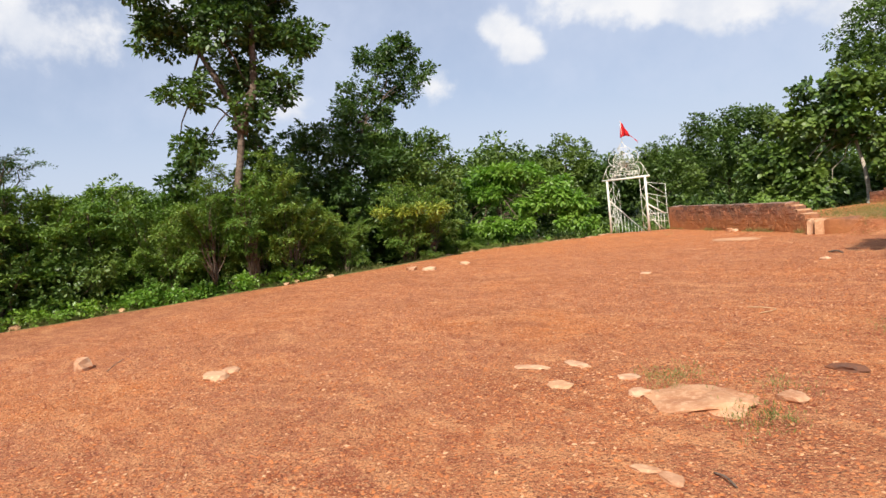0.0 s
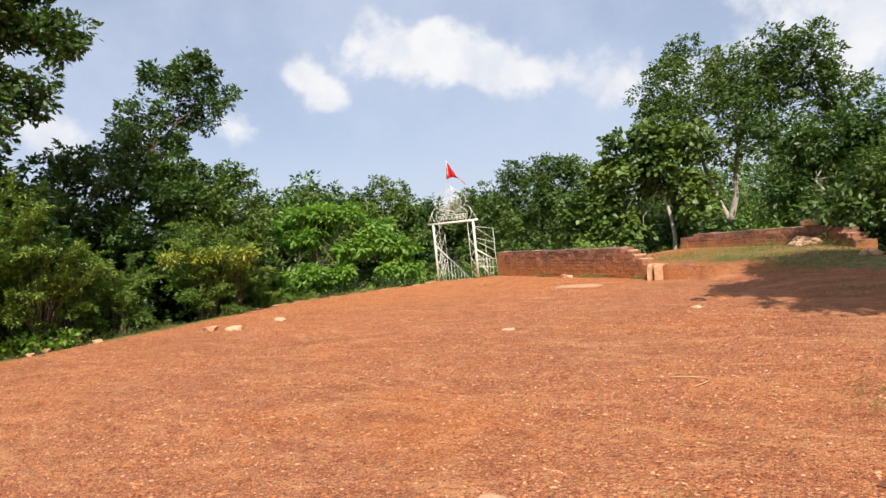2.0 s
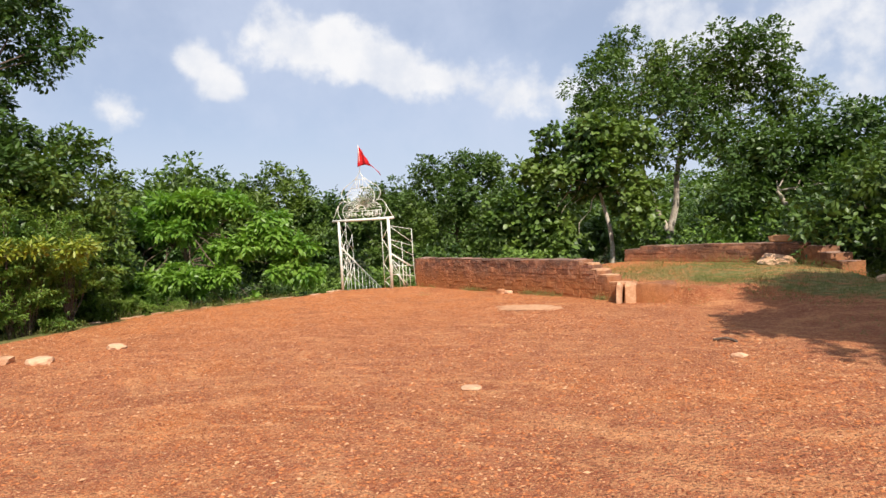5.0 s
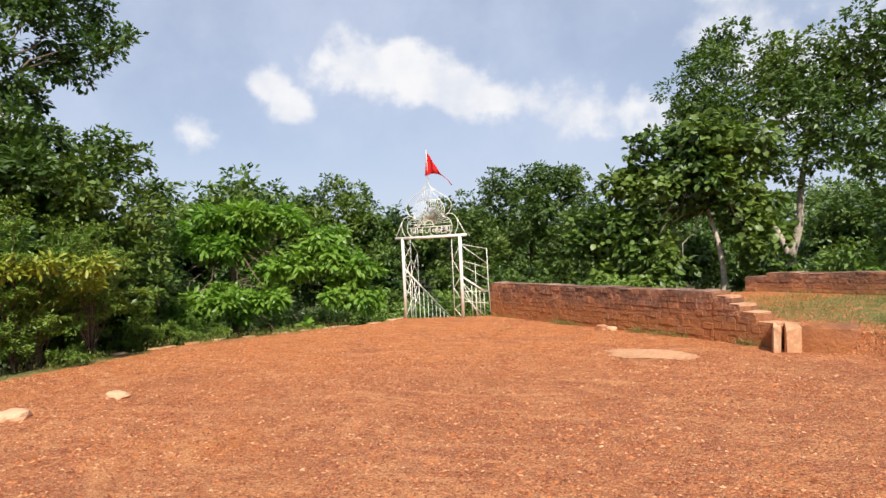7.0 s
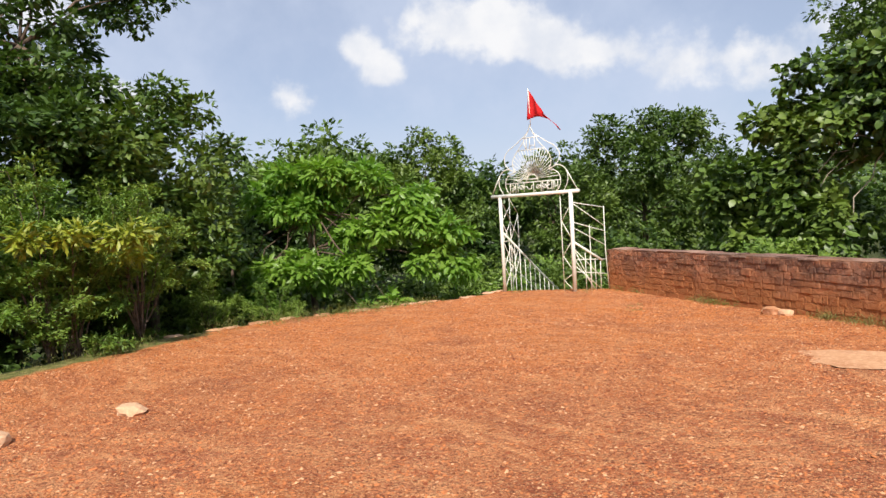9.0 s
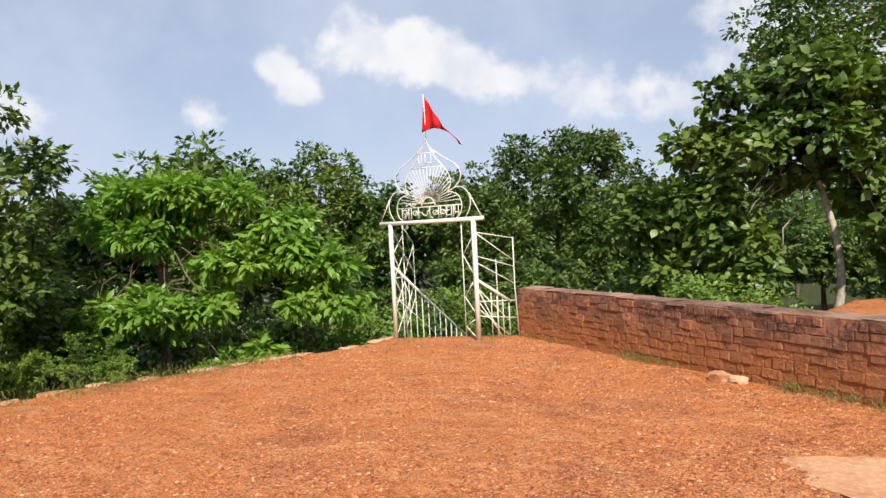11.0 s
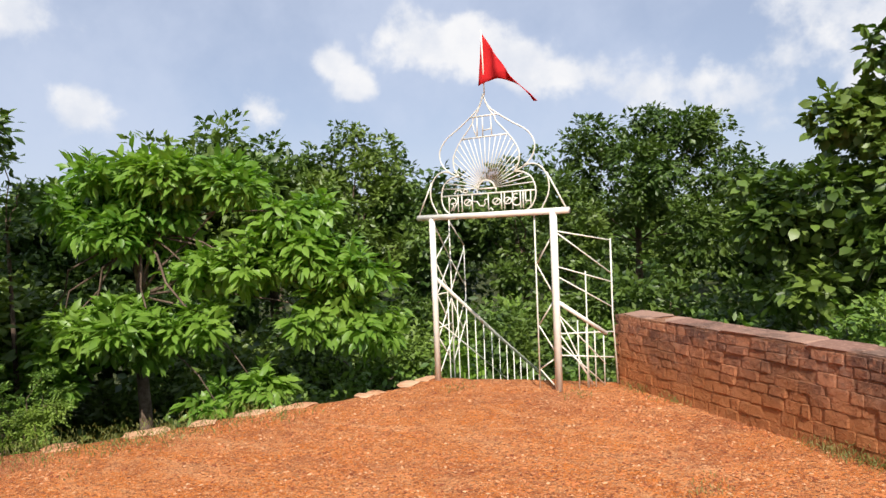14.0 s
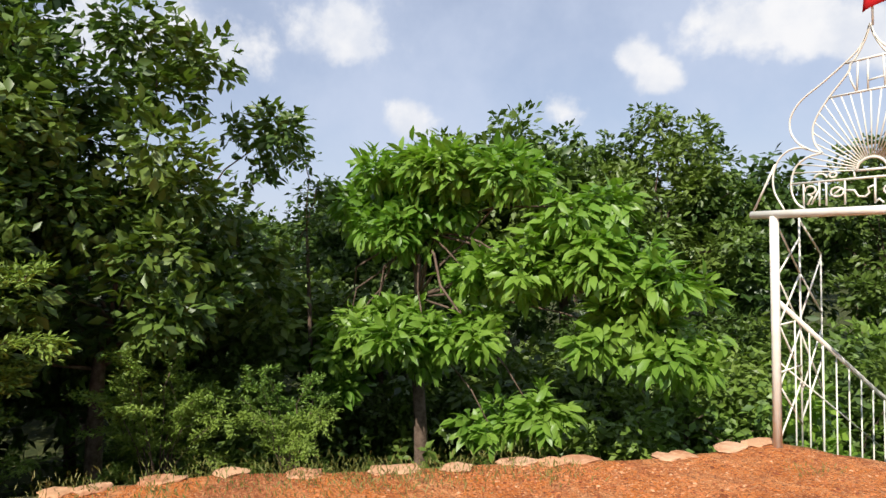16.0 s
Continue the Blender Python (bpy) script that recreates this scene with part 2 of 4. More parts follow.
WALL_STONE = stone_material("red_sandstone_block", (0.17, 0.075, 0.050, 1), (0.44, 0.195, 0.105, 1), red_foot=True)
MORTAR = stone_material("mud_mortar", (0.30, 0.140, 0.075, 1), (0.34, 0.165, 0.09, 1), red_foot=True)
COPING = stone_material("weathered_coping", (0.22, 0.11, 0.08, 1), (0.40, 0.25, 0.18, 1))
PALE_ROCK = stone_material("pale_sandstone", (0.52, 0.27, 0.135, 1), (0.62, 0.39, 0.24, 1), 5.0, (0.36, 0.14, 0.06, 1))
BROWN_ROCK = stone_material("brown_stone", (0.16, 0.06, 0.03, 1), (0.2, 0.08, 0.04, 1), 9.0)


def paint_material():
    m, k, b = material("cream_enamel_paint", 0.45)
    p = position(k)
    col = k.mix(k.ramp(k.noise(p, 5.0, 5.0), 0.35, 0.7), (0.76, 0.73, 0.62, 1), (0.84, 0.82, 0.74, 1))
    col = k.mix(k.math("MULTIPLY", k.ramp(k.noise(p, 26.0, 6.0, 0.7), 0.64, 0.74), 0.4), col, (0.40, 0.25, 0.15, 1))
    link(k.nt, col, b.inputs["Base Color"])
    bump(k, b, k.noise(p, 60.0), 0.15, 0.004)
    return m


PAINT = paint_material()


def cloth_material():
    m, k, b = material("red_cotton", 0.85)
    p = position(k)
    col = k.mix(k.noise(p, 7.0, 4.0), (0.55, 0.012, 0.018, 1), (0.72, 0.030, 0.030, 1))
    link(k.nt, col, b.inputs["Base Color"])
    t = k.nt.nodes.new("ShaderNodeBsdfTranslucent")
    t.inputs[0].default_value = (0.75, 0.04, 0.035, 1)
    mixer = k.nt.nodes.new("ShaderNodeMixShader")
    mixer.inputs[0].default_value = 0.35
    link(k.nt, b.outputs[0], mixer.inputs[1])
    link(k.nt, t.outputs[0], mixer.inputs[2])
    link(k.nt, mixer.outputs[0], k.nt.nodes["Material Output"].inputs[0])
    return m


CLOTH = cloth_material()

# ---- mesh helpers ----


def mesh_of(name, verts, faces, mats, smooth=False):
    me = bpy.data.meshes.new(name)
    me.from_pydata([tuple(v) for v in verts], [], faces)
    for m in mats if isinstance(mats, (list, tuple)) else [mats]:
        me.materials.append(m)
    if smooth:
        me.polygons.foreach_set("use_smooth", [True] * len(me.polygons))
    me.update()
    return me


def part(name, data, parent, label=""):
    ob = new(name, data)
    ob.parent = parent
    return tagged(ob, label)


def thing(name, label, category, at=(0, 0, 0), group="", kind="", turn=0.0):
    ob = new(name)
    ob.matrix_basis = pose(*at, 0, 0, turn)
    return tagged(ob, label, category, group, kind)


def tube_data(points, radii, seg=8, closed=False):
    """Vertices and faces of a tapered tube along points."""
    pts = [Vector(p) for p in points]
    if not hasattr(radii, "__len__"):
        radii = [radii] * len(pts)
    verts, faces = [], []
    ref = Vector((0, 1, 0)) if abs((pts[-1] - pts[0]).normalized().y) < 0.9 else Vector((1, 0, 0))
    for i, p in enumerate(pts):
        d = (pts[min(i + 1, len(pts) - 1)] - pts[max(i - 1, 0)]).normalized()
        a = d.cross(ref)
        a = a.normalized() if a.length > 1e-4 else d.orthogonal().normalized()
        b = d.cross(a)
        for j in range(seg):
            t = 2 * math.pi * j / seg
            verts.append(p + radii[i] * (math.cos(t) * a + math.sin(t) * b))
    for i in range(len(pts) - 1):
        for j in range(seg):
            q = (j + 1) % seg
            faces.append((i * seg + j, i * seg + q, (i + 1) * seg + q, (i + 1) * seg + j))
    faces.append(tuple(range(seg))[::-1])
    n = (len(pts) - 1) * seg
    faces.append(tuple(n + j for j in range(seg)))
    return verts, faces


def tube(points, radii, mat, seg=8, name="bar"):
    return mesh_of(name, *tube_data(points, radii, seg), mat, True)


def joined(pieces):
    verts, faces = [], []
    for v, f in pieces:
        o = len(verts)
        verts += v
        faces += [tuple(i + o for i in g) for g in f]
    return verts, faces


def spline(points, steps=6):
    """Catmull-Rom through the points."""
    p = [Vector(q) for q in points]
    p = [2 * p[0] - p[1]] + p + [2 * p[-1] - p[-2]]
    out = []
    for i in range(1, len(p) - 2):
        for s in range(steps):
            t = s / steps
            out.append(0.5 * ((2 * p[i]) + (p[i + 1] - p[i - 1]) * t + (2 * p[i - 1] - 5 * p[i] + 4 * p[i + 1] - p[i + 2]) * t * t
                              + (3 * p[i] - p[i - 1] - 3 * p[i + 1] + p[i + 2]) * t ** 3))
    return out + [p[-2]]


def rock_mesh(name, sx, sy, sz, mat, seed, detail=2, flat=0.0):
    bm = bmesh.new()
    bmesh.ops.create_icosphere(bm, subdivisions=detail, radius=1.0)
    off = Vector((seed * 3.7, seed * 1.3, seed * 2.1))
    for v in bm.verts:
        n = noise.noise(v.co * 1.3 + off) * 0.45 + noise.noise(v.co * 3.1 + off) * 0.16
        c = v.co * (1 + n)
        c.z = max(-0.6, min(c.z, 1 - flat))
        v.co = Vector((c.x * sx, c.y * sy, c.z * sz))
    me = bpy.data.meshes.new(name)
    bm.to_mesh(me)
    bm.free()
    me.materials.append(mat)
    return me


# ---- ground ----
RIM = [(-7, -40), (-6.2, -26), (-5.5, -20), (-5.05, -16), (-4.45, -12), (-4.2, -9), (-4.35, -6.2), (-3.75, -4.3), (-3.0, -3.1), (-2.5, -1.95), (-1.95, -0.93),
       (-1.72, 0.12), (0.5, 0.75), (3.2, -0.6), (4.4, 0.8), (5.4, 3.7), (6.3, 4.4), (11.0, 1.6), (11.3, -3.1), (12.3, -4.2), (16, -6), (22, -8), (40, -14), (40, -40)]
WALL_A, WALL_B = Vector((0.5, 0.6)), Vector((5.9, -3.1))
WALL_D = (WALL_B - WALL_A).normalized()
WALL_N = Vector((-WALL_D.y, WALL_D.x))


def smooth_np(a, lo, hi):
    t = np.clip((a - lo) / (hi - lo), 0, 1)
    return t * t * (3 - 2 * t)


def rim_distance(x, y):
    """Distance outside the terrace (negative inside)."""
    best = np.full(x.shape, 1e9)
    inside = np.zeros(x.shape, bool)
    for (ax, ay), (bx, by) in zip(RIM, RIM[1:] + RIM[:1]):
        dx, dy = bx - ax, by - ay
        t = np.clip(((x - ax) * dx + (y - ay) * dy) / (dx * dx + dy * dy), 0, 1)
        best = np.minimum(best, np.hypot(x - ax - t * dx, y - ay - t * dy))
        cross = (ay > y) != (by > y)
        with np.errstate(divide="ignore", invalid="ignore"):
            inside ^= cross & (x < (bx - ax) * (y - ay) / (by - ay if by != ay else 1e-9) + ax)
    return np.where(inside, -best, best)


def waves(x, y):
    return (np.sin(x * 0.9 + 1.3 * np.sin(y * 0.7)) + np.sin(y * 1.1 + 1.7 * np.sin(x * 0.5 + 1)) + 0.6 * np.sin(x * 2.3 + y * 1.9)) / 2.6


def height(x, y):
    x, y = np.asarray(x, float), np.asarray(y, float)
    d = rim_distance(x, y)
    s = (x - WALL_A.x) * WALL_D.x + (y - WALL_A.y) * WALL_D.y
    w = (x - WALL_A.x) * WALL_N.x + (y - WALL_A.y) * WALL_N.y
    soft = smooth_np(s, 8.9, 10.6)
    rise = 0.30 * smooth_np(w, 0.22 - 0.9 * soft, 0.40 + 2.6 * soft) * smooth_np(s, -0.5, 0.5) * (1 - smooth_np(s, 13.5, 17))
    base = 0.018 * waves(x, y) - 0.010 * np.clip(-y - 6, 0, 20) - 0.05 * smooth_np(x, 8, 12) * smooth_np(-y, 8, 14)
    crest = -0.05 * smooth_np(d, -1.2, 0.0)
    fall = -3.0 * smooth_np(d, 0.0, 5.5) - 0.35 * smooth_np(d, 0.0, 0.45)
    far = np.hypot(x, y + 5)
    hill = 9.0 * smooth_np(far, 60, 160) * (0.5 + 0.5 * np.sin(np.arctan2(y + 5, x) * 2.2 - 1.6)) + 0.4 * waves(x * 0.2, y * 0.2) * smooth_np(d, 2, 8)
    return base + rise * smooth_np(-d, -0.1, 0.15) + crest + fall + hill


def axis(lo, hi, step, far):
    mid = list(np.arange(lo, hi + 1e-6, step))
    out, a, g = [], step, hi
    while g < far:
        a *= 1.22
        g += a
        out.append(g)
    a, g, back = step, lo, []
    while g > -far:
        a *= 1.22
        g -= a
        back.append(g)
    return np.array(back[::-1] + mid + out)


def make_ground():
    xs, ys = axis(-7.0, 14.0, 0.11, 2500), axis(-22.0, 5.0, 0.11, 2500)
    gx, gy = np.meshgrid(xs, ys)
    rng = np.random.default_rng(4)
    gz = height(gx, gy)
    near = (gx > -7) & (gx < 14) & (gy > -22) & (gy < 5)
    gz = gz + near * rng.normal(0, 0.004, gx.shape)
    nx, ny = len(xs), len(ys)
    co = np.stack([gx, gy, gz], -1).reshape(-1, 3)
    i = np.arange(nx * ny).reshape(ny, nx)
    quads = np.stack([i[:-1, :-1], i[:-1, 1:], i[1:, 1:], i[1:, :-1]], -1).reshape(-1, 4)
    me = bpy.data.meshes.new("ground")
    me.vertices.add(len(co))
    me.vertices.foreach_set("co", co.ravel())
    me.loops.add(quads.size)
    me.loops.foreach_set("vertex_index", quads.ravel())
    me.polygons.add(len(quads))
    me.polygons.foreach_set("loop_start", np.arange(0, quads.size, 4))
    me.polygons.foreach_set("use_smooth", np.ones(len(quads), bool))
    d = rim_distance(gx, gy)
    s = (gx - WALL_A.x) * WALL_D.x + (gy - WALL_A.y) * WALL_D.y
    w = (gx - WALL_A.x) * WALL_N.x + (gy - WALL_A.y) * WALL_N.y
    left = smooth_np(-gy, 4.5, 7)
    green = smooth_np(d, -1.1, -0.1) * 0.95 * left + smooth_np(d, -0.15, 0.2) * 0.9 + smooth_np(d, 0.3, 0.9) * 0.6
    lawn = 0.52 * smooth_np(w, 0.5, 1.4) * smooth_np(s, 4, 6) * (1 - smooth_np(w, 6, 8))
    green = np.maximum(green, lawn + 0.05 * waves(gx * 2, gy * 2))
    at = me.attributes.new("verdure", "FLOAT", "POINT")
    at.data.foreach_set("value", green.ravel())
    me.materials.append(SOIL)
    me.update(calc_edges=True)
    me.validate()
    tagged(new("ground", me), "red laterite gravel terrace falling away into scrub", "ground", kind="structure")


make_ground()


def ground_z(x, y):
    return float(height(np.array([x]), np.array([y]))[0])


# ---- gate ----
def gate():
    g = thing("gate", "cream-painted welded iron arch gate with sunburst dome and lettering", "gate")
    cx = -0.815
    bar = lambda pts, r=0.0085, name="bar", seg=6, label="": part(name, tube(pts, r, PAINT, seg, name), g, label)  # noqa: E731
    zl, zr = ground_z(-1.63, 0) - 0.05, ground_z(0, 0) - 0.05
    bar([(-1.63, 0, zl), (-1.63, 0, 1.0), (-1.63, 0, 1.98)], 0.038, "post", 12)
    bar([(0, 0, zr), (0, 0, 1.0), (0, 0, 1.98)], 0.042, "post", 12)
    bar([(-1.84, 0, 1.995), (-0.8, 0, 1.99), (0.19, 0, 1.995)], 0.036, "crossbeam", 12)
    z0 = 2.03
    ax = -0.835
    P = lambda x, z: (ax + x, 0.0, z0 + z)  # noqa: E731
    lower_out = [(0.48, 0.49), (0.56, 0.515), (0.66, 0.50), (0.745, 0.43), (0.795, 0.31), (0.785, 0.16), (0.70, 0.0)]
    upper_out = [(0.0, 1.39), (0.03, 1.30), (0.085, 1.215), (0.19, 1.13), (0.37, 1.01), (0.54, 0.905), (0.63, 0.785), (0.635, 0.67), (0.58, 0.565), (0.48, 0.49), (0.37, 0.445)]
    upper_in = [(0.0, 1.39), (0.03, 1.29), (0.095, 1.17), (0.145, 1.11), (0.165, 1.05), (0.31, 0.89), (0.405, 0.76), (0.447, 0.65), (0.43, 0.53), (0.37, 0.445)]
    lower_in = [(0.37, 0.445), (0.48, 0.43), (0.585, 0.365), (0.63, 0.26), (0.632, 0.15), (0.59, 0.05), (0.525, 0.0)]
    for sgn in (-1, 1):
        for shape in (lower_out, upper_out, lower_in, upper_in):
            bar(spline([P(sgn * x, z) for x, z in shape], 5), 0.0090, "arch_rod")
        bar([P(sgn * 0.985, 0.0), P(sgn * 0.775, 0.40)], 0.0105, "stay")
    # sunburst
    hub = 0.275
    ring = bar([P(0.11 * math.cos(math.pi * i / 12), hub + 0.095 * math.sin(math.pi * i / 12)) for i in range(13)], 0.011, "hub_ring")
    bar([P(-0.13, hub), P(0.13, hub)], 0.010, "crossbar")
    for sgn in (-1, 1):
        bar([P(sgn * 0.13, hub), P(sgn * 0.125, 0.215)], 0.008)
    edge = [(v.x - ax, v.z - z0) for v in spline([P(x, z) for x, z in upper_in[5:] + lower_in[1:]], 6)]
    rays = [3, 10, 17, 24, 31, 38, 45, 52, 58, 64, 70, 76, 83]
    for a in rays + [90] + [180 - r for r in rays]:
        c, q = abs(math.cos(radians(a))), math.sin(radians(a))
        reach = 0.61 / q
        for (x0, h0), (x1, h1) in zip(edge, edge[1:]):
            f0, f1 = x0 * q - (h0 - hub) * c, x1 * q - (h1 - hub) * c
            if f0 * f1 <= 0 and f0 != f1:
                t = f0 / (f0 - f1)
                reach = min(reach, math.hypot(x0 + t * (x1 - x0), h0 + t * (h1 - h0) - hub))
        c = math.cos(radians(a))
        part("sunburst_ray", tube([P(0.11 * c, hub + 0.095 * q), P(reach * c, hub + reach * q)], 0.0058, PAINT, 5, "sunburst_ray"), ring)
    band = bar([P(-0.63, 0.215), P(0.63, 0.215)], 0.0095, "crossbar")
    tagged(band, "band of lettering bent from cream rod")
    bar([P(-0.31, 0.885), P(0.31, 0.885)], 0.0095, "crossbar")
    bar([P(-0.19, 1.13), P(0.19, 1.13)], 0.0095, "crossbar")
    # little lattice at the top
    for x in (-0.10, -0.02, 0.10):
        bar([P(x, 0.885), P(x * 0.9, 1.13)], 0.008, "bar", 5)
    bar([P(-0.02, 0.96), P(0.1, 0.97)], 0.008, "bar", 5)
    bar([P(-0.155, 1.05), P(-0.14, 0.98), P(-0.10, 0.885)], 0.008, "bar", 5)
    P = lambda x, z: (ax + x, 0.0, z0 + 0.754 * z)  # noqa: E731
    # Devanagari lettering bent from rod
    circle = lambda x, z, r, a0=0, a1=360: [P(x + r * math.cos(radians(a)), z + r * math.sin(radians(a))) for a in np.linspace(a0, a1, 14)]  # noqa: E731
    top, bot = 0.285, 0.02
    strokes = []
    up = lambda x: strokes.append([P(x, bot), P(x, top)])  # noqa: E731
    # shri
    strokes.append(circle(-0.475, 0.20, 0.045, 200, -120) + [P(-0.46, 0.13), P(-0.50, 0.04)])
    strokes.append([P(-0.40, 0.20), P(-0.47, 0.04)])
    up(-0.53), up(-0.40), up(-0.345)
    strokes.append(circle(-0.39, 0.32, 0.05, 0, 180))
    strokes.append(circle(-0.29, 0.345, 0.028, 0, 360))
    # ba
    strokes.append(circle(-0.26, 0.16, 0.05))
    strokes.append([P(-0.295, 0.125), P(-0.225, 0.195)])
    up(-0.20)
    # ju
    strokes.append([P(-0.19, 0.17), P(-0.13, 0.165), P(-0.10, 0.10), P(-0.05, 0.09), P(-0.02, 0.13), P(-0.03, 0.18), P(0.01, 0.20)])
    up(0.02)
    strokes.append([P(0.02, 0.03), P(0.05, 0.06), P(0.08, 0.02)])
    # ba, ba
    for x in (0.13, 0.275):
        strokes.append(circle(x, 0.15, 0.05))
        strokes.append([P(x - 0.035, 0.115), P(x + 0.035, 0.185)])
        up(x + 0.065)
    up(0.235)
    # dha, long a
    strokes.append(circle(0.385, 0.215, 0.035, 60, 300))
    strokes.append(circle(0.39, 0.12, 0.05, 100, 330))
    up(0.44), up(0.475)
    # ma
    strokes.append([P(0.505, 0.27), P(0.505, 0.15), P(0.52, 0.11), P(0.50, 0.09), P(0.52, 0.13), P(0.57, 0.13)])
    up(0.57)
    for s in strokes:
        part("letter_stroke", tube(s, 0.0085, PAINT, 5, "letter_stroke"), band)
    # lattice panel behind the far post
    A, B, C = (-1.63, 0.03), (-1.70, 0.50), (-1.74, 0.92)
    bar([(*B, -0.4), (*B, 1.98)], 0.0095)
    bar([(*C, -0.8), (*C, 1.62)], 0.0085)
    mixed = lambda p, q, z, w: [(*p, z), (*q, w)]  # noqa: E731
    for z, w in ((1.92, 1.45), (1.45, 0.95), (0.45, 0.95), (0.5, 0.05), (0.0, 0.45), (1.0, 1.45), (1.05, 0.5), (1.45, 1.78)):
        bar(mixed(A, B, z, w), 0.009)
    for z, w in ((1.95, 1.62), (1.45, 1.05), (1.05, 1.58), (0.35, 0.9), (0.9, 0.3), (0.1, 0.6)):
        bar(mixed(B, C, z, w), 0.009)
    for z in (0.60, 1.02):
        bar(mixed(A, B, z, z), 0.009)
    # lattice beside the near post
    D = (-0.245, 0.03)
    bar([(*D, -0.02), (*D, 1.97)], 0.0095)
    zig = [(0.0, 1.78), (-0.235, 1.40), (-0.02, 1.02), (-0.235, 0.70), (-0.01, 0.36), (-0.235, 0.20), (-0.02, -0.02)]
    for (x0, h0), (x1, h1) in zip(zig, zig[1:]):
        bar([(x0, 0.03, h0), (x1, 0.03, h1)], 0.009)
    # stair handrail going down beyond the gate
    bar([(-1.66, 0.06, 1.24), (-1.70, 1.8, 0.19), (-1.73, 3.6, -0.86)], 0.024, "handrail", 10)
    bar([(-1.66, 0.06, 0.70), (-1.70, 1.9, -0.42)], 0.008)
    for i in range(14):
        y = 0.35 + 0.235 * i
        h = 1.24 - 0.585 * y
        bar([(-1.66 - 0.02 * y, y, h - 1.75), (-1.66 - 0.02 * y, y, h)], 0.0078, "baluster")
    # side panel to the wall
    Q = lambda u, z: (0.45 * u, 0.56 * u, z)  # noqa: E731
    bar([Q(1, 1.66), Q(1, 0.8), Q(1.06, -0.02)], 0.010, "side_post")
    for a, za, c, zb in ((0, 1.775, 1, 1.64), (0, 1.38, 1, 1.16), (0, 1.775, 1, 1.26), (0, 1.276, 1, 0.87), (0, 0.62, 1, 0.585), (0, 0.38, 1, 0.29),
                         (0, 0.86, 0.85, 0.22), (0, 0.66, 0.62, 0.0), (0, 0.52, 0.8, 0.0), (0.05, 0.8, 0.6, -0.02)):
        bar([Q(a, za), Q(c, zb)], 0.0082)
    bar([Q(0, 0.99), Q(0.88, 0.57)], 0.024, "handrail", 10)
    for u, t in ((0.53, 1.30), (0.36, 0.75), (0.51, 0.67), (0.66, 0.62), (0.82, 0.55)):
        bar([Q(u, -0.05), Q(u, t)], 0.0078, "baluster")
    # pole and flag
    f = thing("flag", "red triangular cloth pennant drooping from a thin mast", "flag")
    part("mast", tube([(cx, 0, 3.40), (cx - 0.005, 0, 3.8), (cx - 0.015, 0, 4.16)], 0.009, PAINT, 6, "mast"), f)
    nu, nv = 22, 10
    verts, faces = [], []
    for i in range(nu):
        u = i / (nu - 1)
        for j in range(nv):
            v = j / (nv - 1)
            hoist = 0.56 * (1 - u) ** 2.2 + 0.06
            x = 0.72 * u ** 1.0 * (0.86 + 0.14 * v) - 0.05 * v * (1 - u)
            z = 4.13 - 0.88 * u ** 0.9 - hoist * v * (1 - 0.45 * u)
            y = 0.06 * math.sin(8 * u + 3 * v) * (0.25 + u) + 0.03 * math.sin(17 * u - 2 * v)
            verts.append((cx - 0.012 + x, y, z))
    for i in range(nu - 1):
        for j in range(nv - 1):
            a = i * nv + j
            faces.append((a, a + 1, a + nv + 1, a + nv))
    cloth = part("cloth", mesh_of("cloth", verts, faces, CLOTH, True), f)
    cloth.modifiers.new("thickness", "SOLIDIFY").thickness = 0.003


gate()

# ---- trees ----


